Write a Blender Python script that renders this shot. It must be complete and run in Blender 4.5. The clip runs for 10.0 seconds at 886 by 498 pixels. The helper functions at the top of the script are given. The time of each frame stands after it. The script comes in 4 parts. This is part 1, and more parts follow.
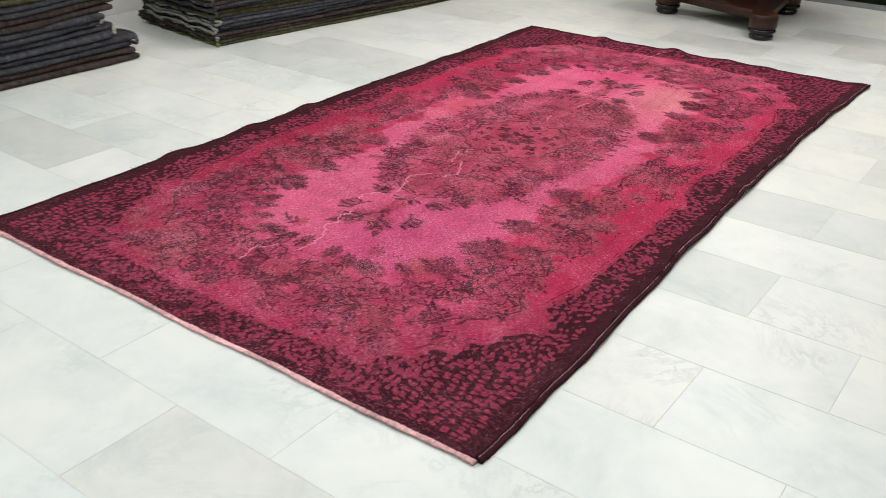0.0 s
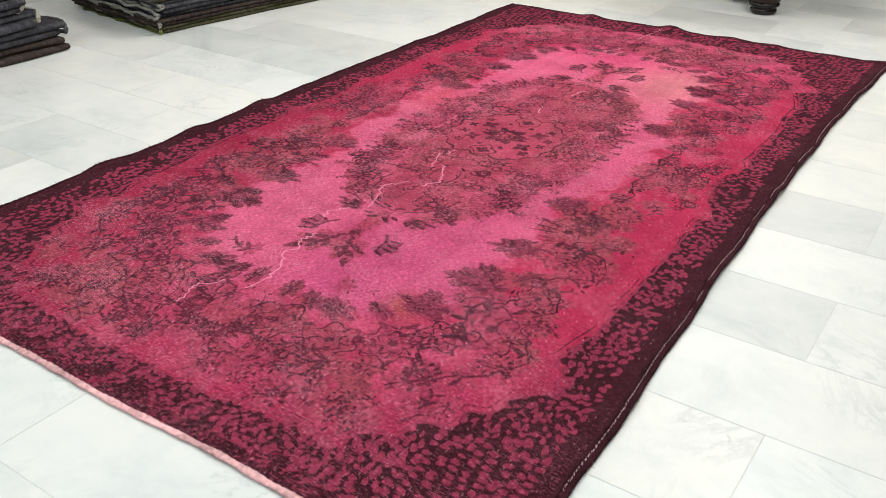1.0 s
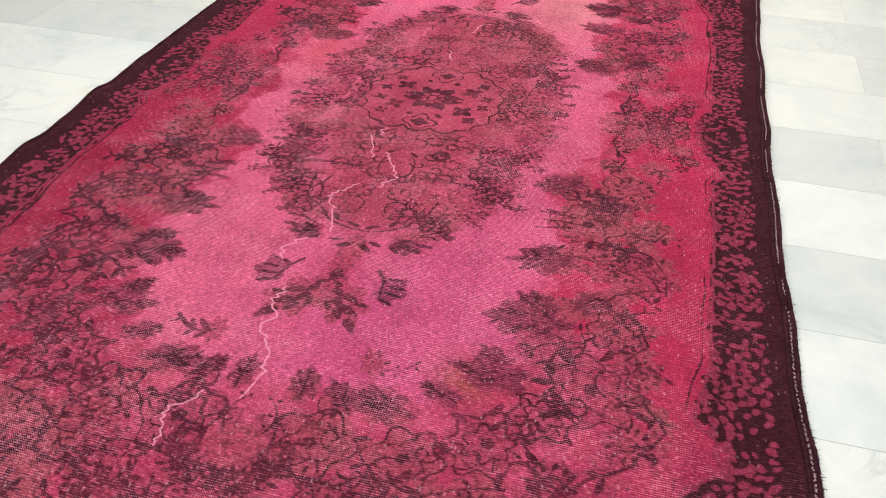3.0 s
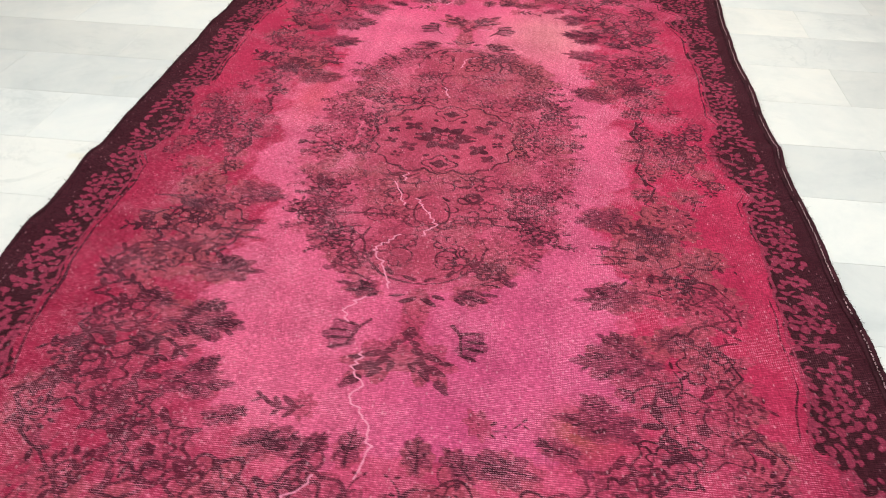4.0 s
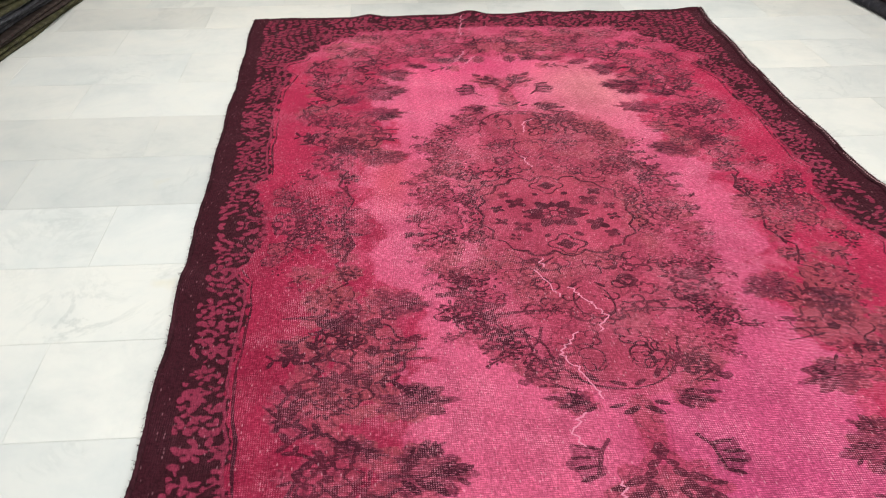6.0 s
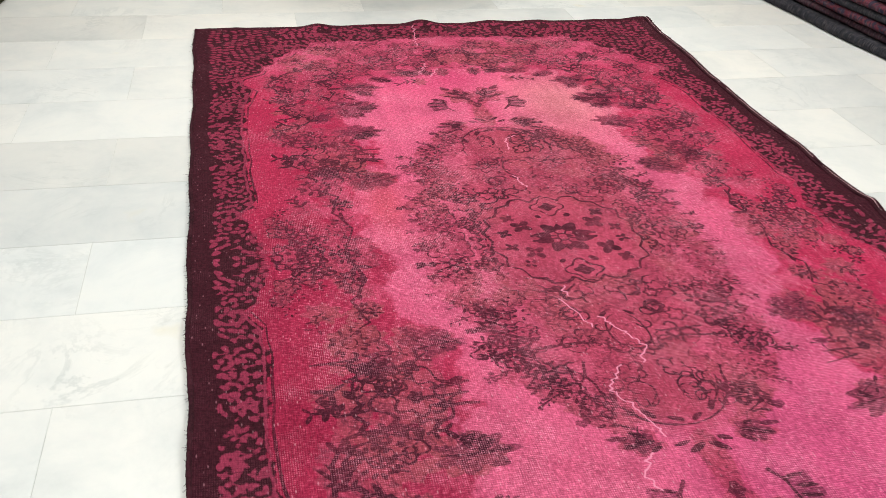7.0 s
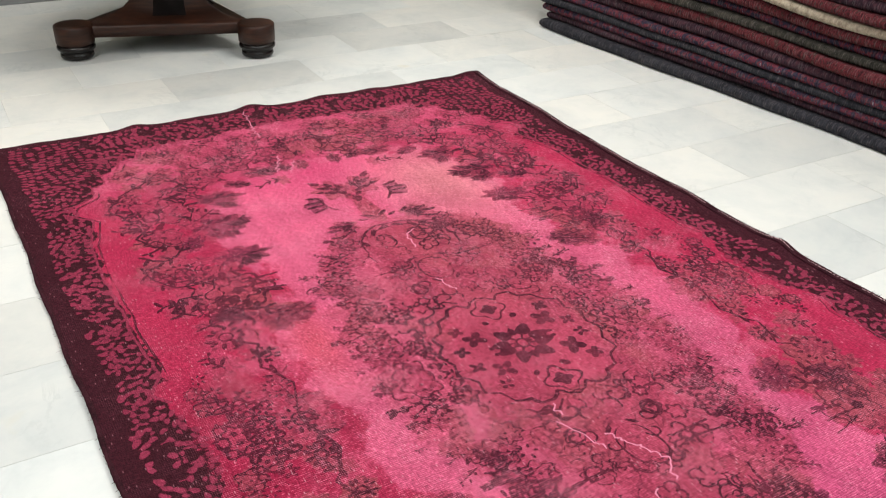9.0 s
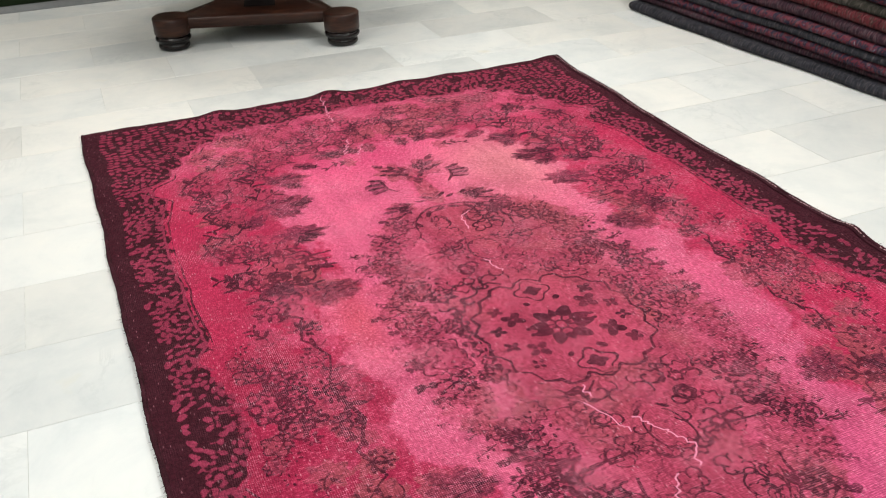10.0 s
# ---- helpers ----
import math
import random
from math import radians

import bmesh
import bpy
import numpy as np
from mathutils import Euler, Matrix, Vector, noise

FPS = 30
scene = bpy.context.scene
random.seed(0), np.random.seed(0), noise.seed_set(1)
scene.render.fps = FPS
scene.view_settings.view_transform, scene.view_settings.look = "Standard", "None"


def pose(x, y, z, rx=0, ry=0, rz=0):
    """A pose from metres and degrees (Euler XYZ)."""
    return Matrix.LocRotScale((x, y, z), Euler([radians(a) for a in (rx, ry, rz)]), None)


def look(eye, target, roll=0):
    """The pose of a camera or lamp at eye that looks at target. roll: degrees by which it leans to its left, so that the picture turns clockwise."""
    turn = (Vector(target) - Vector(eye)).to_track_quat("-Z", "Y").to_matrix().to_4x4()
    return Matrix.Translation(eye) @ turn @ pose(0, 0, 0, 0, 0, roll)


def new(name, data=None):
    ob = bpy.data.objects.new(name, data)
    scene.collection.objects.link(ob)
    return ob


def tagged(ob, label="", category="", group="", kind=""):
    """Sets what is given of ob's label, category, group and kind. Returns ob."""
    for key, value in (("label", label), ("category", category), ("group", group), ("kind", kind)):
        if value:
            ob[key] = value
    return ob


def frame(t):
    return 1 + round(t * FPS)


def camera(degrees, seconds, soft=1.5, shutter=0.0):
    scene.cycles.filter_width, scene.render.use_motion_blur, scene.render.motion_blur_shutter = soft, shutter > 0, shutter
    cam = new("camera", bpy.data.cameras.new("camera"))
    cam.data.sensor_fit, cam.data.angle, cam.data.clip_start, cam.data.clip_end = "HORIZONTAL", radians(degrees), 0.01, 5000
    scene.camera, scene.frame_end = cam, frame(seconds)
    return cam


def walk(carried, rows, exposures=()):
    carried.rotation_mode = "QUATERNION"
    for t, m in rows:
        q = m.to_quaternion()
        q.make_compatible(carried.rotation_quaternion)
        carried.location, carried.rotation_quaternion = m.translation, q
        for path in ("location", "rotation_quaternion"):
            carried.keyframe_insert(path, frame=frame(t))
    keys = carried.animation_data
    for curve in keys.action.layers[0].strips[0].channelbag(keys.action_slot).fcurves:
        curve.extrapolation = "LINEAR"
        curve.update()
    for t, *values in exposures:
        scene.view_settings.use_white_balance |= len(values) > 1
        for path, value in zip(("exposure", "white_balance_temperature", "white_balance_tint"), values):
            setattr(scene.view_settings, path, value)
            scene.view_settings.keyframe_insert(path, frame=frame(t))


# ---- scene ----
cam = camera(53.1, 10.0, soft=0.8, shutter=0.3)
PATH = [
    (0, (1.721, -1.256, 1.265), (0.698, 0.195, 0.344), 1.3),
    (0.3, (1.638, -1.161, 1.242), (0.678, 0.318, 0.298), 1.0),
    (0.5, (1.584, -1.098, 1.218), (0.608, 0.354, 0.248), -0.3),
    (0.7, (1.519, -1.004, 1.188), (0.54, 0.442, 0.212), -0.4),
    (1, (1.411, -0.869, 1.155), (0.452, 0.6, 0.194), 0.7),
    (1.2, (1.349, -0.831, 1.152), (0.415, 0.651, 0.188), 1.3),
    (1.5, (1.236, -0.782, 1.139), (0.391, 0.736, 0.148), 1.6),
    (1.8, (1.08, -0.739, 1.161), (0.389, 0.832, 0.134), 1.6),
    (2, (0.984, -0.714, 1.167), (0.373, 0.876, 0.118), 1.6),
    (2.2, (0.905, -0.711, 1.168), (0.351, 0.875, 0.083), 2.0),
    (3.3, (0.468, -0.537, 1.132), (0.148, 1.057, -0.032), 1.3),
    (3.5, (0.403, -0.538, 1.145), (0.131, 1.067, -0.016), 1.5),
    (3.8, (0.287, -0.539, 1.148), (0.093, 1.091, 0.006), 1.7),
    (4, (0.206, -0.552, 1.156), (0.048, 1.098, 0.037), 1.4),
    (4.2, (0.118, -0.571, 1.195), (-0.003, 1.094, 0.093), 1.2),
    (4.5, (0.025, -0.573, 1.199), (-0.085, 1.105, 0.116), 0.7),
    (4.8, (-0.069, -0.547, 1.187), (-0.192, 1.129, 0.102), 0.0),
    (5, (-0.145, -0.501, 1.175), (-0.279, 1.171, 0.085), -0.9),
    (5.2, (-0.234, -0.441, 1.168), (-0.349, 1.227, 0.071), -1.7),
    (5.5, (-0.329, -0.356, 1.158), (-0.39, 1.309, 0.053), -1.9),
    (5.8, (-0.409, -0.325, 1.156), (-0.357, 1.356, 0.073), -0.5),
    (6, (-0.483, -0.308, 1.176), (-0.339, 1.38, 0.114), 0.1),
    (6.2, (-0.556, -0.3, 1.175), (-0.342, 1.4, 0.142), 0.2),
    (7.3, (-0.827, 0.015, 1.183), (-0.36, 1.628, 0.096), 3.5),
    (7.5, (-0.841, 0.127, 1.182), (-0.334, 1.715, 0.078), 3.2),
    (7.8, (-0.891, 0.219, 1.201), (-0.309, 1.781, 0.094), 2.7),
    (8, (-0.944, 0.26, 1.199), (-0.298, 1.806, 0.107), 2.0),
    (8.2, (-1.007, 0.305, 1.215), (-0.275, 1.815, 0.126), 1.0),
    (8.5, (-1.064, 0.341, 1.233), (-0.23, 1.807, 0.158), 0.7),
    (8.8, (-1.091, 0.347, 1.229), (-0.19, 1.808, 0.202), 1.8),
    (9, (-1.089, 0.35, 1.23), (-0.17, 1.826, 0.241), 2.2),
    (9.2, (-1.097, 0.337, 1.251), (-0.181, 1.834, 0.291), 2.2),
    (9.5, (-1.073, 0.312, 1.234), (-0.221, 1.855, 0.289), 0.6),
    (9.8, (-0.994, 0.267, 1.225), (-0.257, 1.847, 0.246), -0.9),
    (10, (-0.929, 0.236, 1.215), (-0.259, 1.828, 0.208), -1.5),
]
walk(cam, [(t, look(eye, target, roll)) for t, eye, target, roll in PATH], exposures=[(0.0, -0.69), (0.5, -0.63), (1.0, -0.59), (2.0, -0.70), (3.5, -0.55), (4.5, -0.55), (5.0, -0.57), (5.5, -0.73), (6.0, -0.65), (7.5, -0.56), (8.0, -0.55), (8.5, -0.73), (9.0, -0.55), (10.0, -0.55)])

# ---- world and light ----
world = bpy.data.worlds.new("world")
scene.world = world
world.use_nodes = True
world.node_tree.nodes["Background"].inputs["Color"].default_value = (0.75, 0.85, 1.0, 1)
world.node_tree.nodes["Background"].inputs["Strength"].default_value = 0.1


def ceiling_lamp(x, y, power, colour):
    data = bpy.data.lights.new("ceiling_lamp", "AREA")
    data.shape, data.size, data.size_y, data.energy, data.color = "RECTANGLE", 1.2, 0.6, power, colour
    ob = new("ceiling_lamp", data)
    ob.location = (x, y, 2.86)
    return ob


COOL, WARM = (0.92, 0.98, 1.0), (1.0, 0.972, 0.92)
for lx, ly, power, colour in (
    (-1.5, -1.6, 44, COOL), (1.1, -1.6, 44, COOL), (-1.5, 0.6, 40, COOL), (1.1, 0.6, 46, COOL),
    (-1.5, 2.8, 64, WARM), (1.1, 2.8, 82, WARM), (0.0, 4.6, 46, WARM),
):
    ceiling_lamp(lx, ly, power, colour)


# ---- materials ----
def material(name):
    m = bpy.data.materials.new(name)
    m.use_nodes = True
    nt = m.node_tree
    return m, nt, nt.nodes["Principled BSDF"]


def node(nt, kind, **inputs):
    n = nt.nodes.new(kind)
    for key, value in inputs.items():
        n.inputs[key.replace("_", " ")].default_value = value
    return n


def link(nt, a, b):
    nt.links.new(a, b)


def ramp(nt, fac, stops):
    n = nt.nodes.new("ShaderNodeValToRGB")
    while len(n.color_ramp.elements) < len(stops):
        n.color_ramp.elements.new(0.5)
    for e, (p, c) in zip(n.color_ramp.elements, stops):
        e.position, e.color = p, (*c, 1) if len(c) == 3 else c
    link(nt, fac, n.inputs["Fac"])
    return n.outputs["Color"]


def mix(nt, fac, a, b, blend="MIX"):
    n = nt.nodes.new("ShaderNodeMix")
    n.data_type, n.blend_type = "RGBA", blend
    for value, socket in ((fac, n.inputs[0]), (a, n.inputs[6]), (b, n.inputs[7])):
        if isinstance(value, (int, float)):
            socket.default_value = value
        elif isinstance(value, tuple):
            socket.default_value = (*value, 1)
        else:
            link(nt, value, socket)
    return n.outputs[2]


def math_node(nt, op, a, b=0.0, clamp=False):
    n = nt.nodes.new("ShaderNodeMath")
    n.operation, n.use_clamp = op, clamp
    for value, socket in ((a, n.inputs[0]), (b, n.inputs[1])):
        if isinstance(value, (int, float)):
            socket.default_value = value
        else:
            link(nt, value, socket)
    return n.outputs[0]


def coords(nt, scale=(1, 1, 1), turn=0.0, source="Object"):
    t = nt.nodes.new("ShaderNodeTexCoord")
    m = nt.nodes.new("ShaderNodeMapping")
    m.inputs["Scale"].default_value = scale
    m.inputs["Rotation"].default_value = (0, 0, turn)
    link(nt, t.outputs[source], m.inputs["Vector"])
    return m.outputs["Vector"]


def noise_tex(nt, vector, scale, detail=4.0, rough=0.55, distortion=0.0):
    n = node(nt, "ShaderNodeTexNoise", Scale=scale, Detail=detail, Roughness=rough, Distortion=distortion)
    link(nt, vector, n.inputs["Vector"])
    return n.outputs["Fac"]


def bump(nt, bsdf, height, strength, distance):
    b = node(nt, "ShaderNodeBump", Strength=strength, Distance=distance)
    link(nt, height, b.inputs["Height"])
    link(nt, b.outputs["Normal"], bsdf.inputs["Normal"])


def marble():
    m, nt, bsdf = material("marble")
    info = nt.nodes.new("ShaderNodeObjectInfo")
    t = nt.nodes.new("ShaderNodeTexCoord")
    shift = nt.nodes.new("ShaderNodeVectorMath")
    shift.operation = "MULTIPLY_ADD"
    scale = nt.nodes.new("ShaderNodeCombineXYZ")
    for i, k in enumerate((37.0, 91.0, 13.0)):
        link(nt, math_node(nt, "MULTIPLY", info.outputs["Random"], k), scale.inputs[i])
    link(nt, t.outputs["Object"], shift.inputs[0])
    shift.inputs[1].default_value = (1, 1, 1)
    link(nt, scale.outputs[0], shift.inputs[2])
    v = shift.outputs[0]
    cloud = noise_tex(nt, v, 4.5, 7, 0.68, 0.35)
    base = ramp(nt, cloud, [(0.28, (0.51, 0.535, 0.528)), (0.42, (0.575, 0.592, 0.58)), (0.56, (0.625, 0.632, 0.610)), (0.75, (0.658, 0.655, 0.620))])
    vein = noise_tex(nt, v, 2.3, 8, 0.68, 2.6)
    away = math_node(nt, "ABSOLUTE", math_node(nt, "SUBTRACT", vein, 0.5))
    line = ramp(nt, away, [(0.0, (1, 1, 1)), (0.035, (0, 0, 0))])
    patch = ramp(nt, noise_tex(nt, v, 3.1, 3, 0.5), [(0.5, (0, 0, 0)), (0.72, (1, 1, 1))])
    veined = mix(nt, math_node(nt, "MULTIPLY", math_node(nt, "MULTIPLY", line, patch), 0.50), base, (0.38, 0.41, 0.41))
    fleck = ramp(nt, noise_tex(nt, v, 26, 3, 0.6, 0.5), [(0.64, (0, 0, 0)), (0.74, (1, 1, 1))])
    speckled = mix(nt, math_node(nt, "MULTIPLY", math_node(nt, "MULTIPLY", fleck, patch), 0.6), veined, (0.36, 0.38, 0.36))
    rust = ramp(nt, noise_tex(nt, v, 5.7, 3, 0.5), [(0.70, (0, 0, 0)), (0.80, (1, 1, 1))])
    stained = mix(nt, math_node(nt, "MULTIPLY", rust, 0.35), speckled, (0.62, 0.55, 0.36))
    link(nt, mix(nt, 1.0, stained, info.outputs["Color"], "MULTIPLY"), bsdf.inputs["Base Color"])
    rough = ramp(nt, noise_tex(nt, v, 9, 4), [(0.3, (0.30, 0.30, 0.30)), (0.7, (0.46, 0.46, 0.46))])
    link(nt, rough, bsdf.inputs["Roughness"])
    bump(nt, bsdf, noise_tex(nt, v, 14, 3), 0.05, 0.004)
    return m


def plain(name, colour, rough=0.6, grain=40.0, depth=0.25, relief=0.1):
    m, nt, bsdf = material(name)
    v = coords(nt)
    f = math_node(nt, "MULTIPLY", math_node(nt, "ADD", noise_tex(nt, v, grain, 5), noise_tex(nt, v, grain * 0.08, 3)), 0.5)
    dark = tuple(c * (1 - depth) for c in colour)
    light = tuple(min(1, c * (1 + depth)) for c in colour)
    link(nt, ramp(nt, f, [(0.35, dark), (0.65, light)]), bsdf.inputs["Base Color"])
    bsdf.inputs["Roughness"].default_value = rough
    bump(nt, bsdf, f, relief, 0.01)
    return m


def wood():
    m, nt, bsdf = material("dark_polished_wood")
    v = coords(nt, (6, 6, 60))
    g = noise_tex(nt, v, 1.0, 6, 0.6, 1.2)
    link(nt, ramp(nt, g, [(0.3, (0.009, 0.003, 0.0018)), (0.55, (0.030, 0.010, 0.0052)), (0.75, (0.066, 0.023, 0.011))]), bsdf.inputs["Base Color"])
    bsdf.inputs["Roughness"].default_value = 0.42
    bsdf.inputs["Specular IOR Level"].default_value = 0.3
    bump(nt, bsdf, g, 0.08, 0.004)
    return m


def textile(name, colours, stripe=18.0):
    """Woollen folded rug: bands of dye along its length, fuzzy edges, wear."""
    m, nt, bsdf = material(name)
    info = nt.nodes.new("ShaderNodeObjectInfo")
    t = nt.nodes.new("ShaderNodeTexCoord")
    add = nt.nodes.new("ShaderNodeVectorMath")
    link(nt, t.outputs["Object"], add.inputs[0])
    link(nt, math_node(nt, "MULTIPLY", info.outputs["Random"], 40.0), add.inputs[1])
    mp = nt.nodes.new("ShaderNodeMapping")
    mp.inputs["Scale"].default_value = (14.0, stripe * 2.0, 40.0)
    link(nt, add.outputs[0], mp.inputs["Vector"])
    n = noise_tex(nt, mp.outputs[0], 1.0, 4, 0.65, 0.4)
    stops = [(0.30 + 0.42 * i / max(1, len(colours) - 1), c) for i, c in enumerate(colours)]
    base = ramp(nt, n, stops)
    v = coords(nt)
    stitch = ramp(nt, noise_tex(nt, coords(nt, (40, 170, 26)), 1.0, 2, 0.6), [(0.53, (0, 0, 0)), (0.64, (1, 1, 1))])
    base = mix(nt, math_node(nt, "MULTIPLY", stitch, 0.11), base, (0.40, 0.34, 0.34))
    fuzz = noise_tex(nt, v, 160, 3, 0.7)
    worn = ramp(nt, noise_tex(nt, v, 34, 4, 0.7), [(0.56, (0, 0, 0)), (0.76, (1, 1, 1))])
    dusty = mix(nt, math_node(nt, "MULTIPLY", worn, 0.16), base, (0.22, 0.20, 0.19))
    link(nt, mix(nt, 0.35, dusty, ramp(nt, fuzz, [(0.3, (0.4, 0.4, 0.4)), (0.7, (1.0, 1.0, 1.0))]), "MULTIPLY"), bsdf.inputs["Base Color"])
    bsdf.inputs["Roughness"].default_value = 0.95
    bsdf.inputs["Specular IOR Level"].default_value = 0.12
    bump(nt, bsdf, math_node(nt, "ADD", fuzz, n), 0.6, 0.006)
    return m


def rug_pile():
    """The dyed, worn pile: ground dye, drawn motifs, weft lines, bare warp specks and tears."""
    m, nt, bsdf = material("overdyed_pile")

    def attribute(name):
        a = nt.nodes.new("ShaderNodeAttribute")
        a.attribute_name = name
        return a

    dye = attribute("dye").outputs["Color"]
    ink, bloom, petal, tear, band, wear, shade = (attribute(k).outputs["Fac"] for k in ("ink", "bloom", "petal", "tear", "band", "wear", "shade"))
    v = coords(nt)
    across = coords(nt, (55, 420, 1))
    along = coords(nt, (380, 70, 1))
    hatch = noise_tex(nt, across, 1.0, 2, 0.6)
    hatch2 = noise_tex(nt, along, 1.0, 2, 0.6)
    fray = noise_tex(nt, v, 120, 4, 0.7)
    ragged = math_node(nt, "ADD", math_node(nt, "MULTIPLY", math_node(nt, "SUBTRACT", fray, 0.5), 0.6),
                       math_node(nt, "MULTIPLY", math_node(nt, "SUBTRACT", hatch, 0.5), 0.8))
    ragged = math_node(nt, "ADD", ragged, math_node(nt, "MULTIPLY", math_node(nt, "SUBTRACT", noise_tex(nt, v, 48, 2, 0.5), 0.5), 0.7))

    def crisp(field, amount, low, high):
        f = math_node(nt, "ADD", field, math_node(nt, "MULTIPLY", ragged, amount))
        return ramp(nt, f, [(low, (0, 0, 0)), (high, (1, 1, 1))])

    # blotches of uneven dye
    blotch = noise_tex(nt, v, 5.0, 5, 0.62, 0.3)
    ground = mix(nt, 0.75, dye, ramp(nt, blotch, [(0.28, (0.62, 0.50, 0.56)), (0.5, (0.92, 0.9, 0.92)), (0.72, (1.12, 1.1, 1.08))]), "MULTIPLY")
    streak = noise_tex(nt, coords(nt, (26, 1.6, 1)), 1.0, 3, 0.5)
    ground = mix(nt, 0.55, ground, ramp(nt, streak, [(0.3, (0.80, 0.76, 0.80)), (0.7, (1.10, 1.10, 1.10))]), "MULTIPLY")
    # motif grounds, drawing, border
    mauve = mix(nt, blotch, (0.22, 0.022, 0.052), (0.40, 0.055, 0.108))
    faded = ramp(nt, noise_tex(nt, v, 2.6, 3, 0.5), [(0.46, (0, 0, 0)), (0.62, (1, 1, 1))])
    mauve = mix(nt, math_node(nt, "MULTIPLY", faded, 0.55), mauve, (0.235, 0.072, 0.068))
    col = mix(nt, math_node(nt, "MULTIPLY", crisp(bloom, 0.6, 0.44, 0.60), 0.74), ground, mauve)
    strong = ramp(nt, noise_tex(nt, v, 7.0, 4, 0.6), [(0.36, (0.62, 0.62, 0.62)), (0.60, (0.93, 0.92, 0.92))])
    lines = ramp(nt, hatch, [(0.42, (0.50, 0.50, 0.50)), (0.58, (1, 1, 1))])
    col = mix(nt, math_node(nt, "MULTIPLY", math_node(nt, "MULTIPLY", crisp(shade, 0.30, 0.46, 0.56), lines), math_node(nt, "MULTIPLY", strong, 0.95)), col, (0.085, 0.012, 0.032))
    raised = crisp(ink, 0.26, 0.52, 0.58)
    col = mix(nt, math_node(nt, "MULTIPLY", raised, strong), col, mix(nt, fray, (0.012, 0.003, 0.006), (0.060, 0.009, 0.022)))
    swirl = noise_tex(nt, v, 27.0, 1, 0.5, 0.6)
    line = ramp(nt, math_node(nt, "ADD", math_node(nt, "ABSOLUTE", math_node(nt, "SUBTRACT", swirl, 0.5)), math_node(nt, "MULTIPLY", ragged, 0.11)), [(0.024, (1, 1, 1)), (0.048, (0, 0, 0))])
    col = mix(nt, math_node(nt, "MULTIPLY", math_node(nt, "MULTIPLY", math_node(nt, "MULTIPLY", line, 0.55), crisp(bloom, 0.5, 0.44, 0.62)), strong), col, (0.055, 0.009, 0.022))
    bordeaux = mix(nt, fray, (0.020, 0.0032, 0.0062), (0.055, 0.010, 0.018))
    col = mix(nt, crisp(band, 0.35, 0.46, 0.56), col, bordeaux)
    rose = mix(nt, blotch, (0.155, 0.014, 0.037), (0.335, 0.043, 0.092))
    col = mix(nt, math_node(nt, "MULTIPLY", crisp(petal, 0.5, 0.46, 0.58), 0.9), col, rose)
    # weft and warp threads, worn bare in places
    wave = node(nt, "ShaderNodeTexWave", Scale=66.0, Distortion=1.4, Detail=2.0, Detail_Scale=2.0)
    wave.bands_direction = "Y"
    link(nt, v, wave.inputs["Vector"])
    picks = math_node(nt, "MULTIPLY", math_node(nt, "SUBTRACT", wave.outputs["Fac"], 0.5), math_node(nt, "ADD", 0.045, math_node(nt, "MULTIPLY", wear, 0.07, True)))
    weft = noise_tex(nt, coords(nt, (75, 330, 1)), 1.0, 2, 0.6)
    warp = noise_tex(nt, coords(nt, (330, 60, 1)), 1.0, 2, 0.6)
    spot = noise_tex(nt, v, 3.1, 5, 0.65)
    worn = ramp(nt, math_node(nt, "ADD", math_node(nt, "MULTIPLY", spot, 0.75), math_node(nt, "MULTIPLY", wear, 0.45)), [(0.36, (0.05, 0.05, 0.05)), (0.80, (1, 1, 1))])
    lit = ramp(nt, math_node(nt, "ADD", math_node(nt, "MULTIPLY", weft, 0.8), math_node(nt, "ADD", picks, math_node(nt, "MULTIPLY", warp, 0.2))), [(0.55, (0, 0, 0)), (0.66, (1, 1, 1))])
    thread_tone = mix(nt, 0.50, col, (0.68, 0.18, 0.28))
    col = mix(nt, math_node(nt, "MULTIPLY", math_node(nt, "MULTIPLY", worn, lit), math_node(nt, "SUBTRACT", 0.85, math_node(nt, "MULTIPLY", math_node(nt, "MULTIPLY", crisp(band, 0.35, 0.46, 0.56), 0.68), math_node(nt, "SUBTRACT", 1.1, math_node(nt, "MULTIPLY", wear, 0.55), True)))), col, thread_tone)
    cross = node(nt, "ShaderNodeTexWave", Scale=74.0, Distortion=1.4, Detail=2.0, Detail_Scale=2.0)
    cross.bands_direction = "X"
    link(nt, v, cross.inputs["Vector"])
    grid = math_node(nt, "ADD", math_node(nt, "MULTIPLY", wave.outputs["Fac"], cross.outputs["Fac"]), math_node(nt, "MULTIPLY", math_node(nt, "SUBTRACT", weft, 0.5), 1.3))
    bare = ramp(nt, noise_tex(nt, v, 6.5, 5, 0.68), [(0.46, (0, 0, 0)), (0.62, (1, 1, 1))])
    shown = math_node(nt, "MULTIPLY", math_node(nt, "MULTIPLY", bare, ramp(nt, grid, [(0.42, (0, 0, 0)), (0.62, (1, 1, 1))])), math_node(nt, "MULTIPLY", math_node(nt, "ADD", 0.38, math_node(nt, "MULTIPLY", wear, 0.38)), math_node(nt, "SUBTRACT", 1.0, math_node(nt, "MULTIPLY", crisp(band, 0.35, 0.46, 0.56), 0.8))))
    col = mix(nt, shown, col, mix(nt, 0.75, col, (0.74, 0.30, 0.40)))
    knots = math_node(nt, "ADD", math_node(nt, "MULTIPLY", weft, 0.60), math_node(nt, "ADD", picks, math_node(nt, "MULTIPLY", warp, 0.40)))
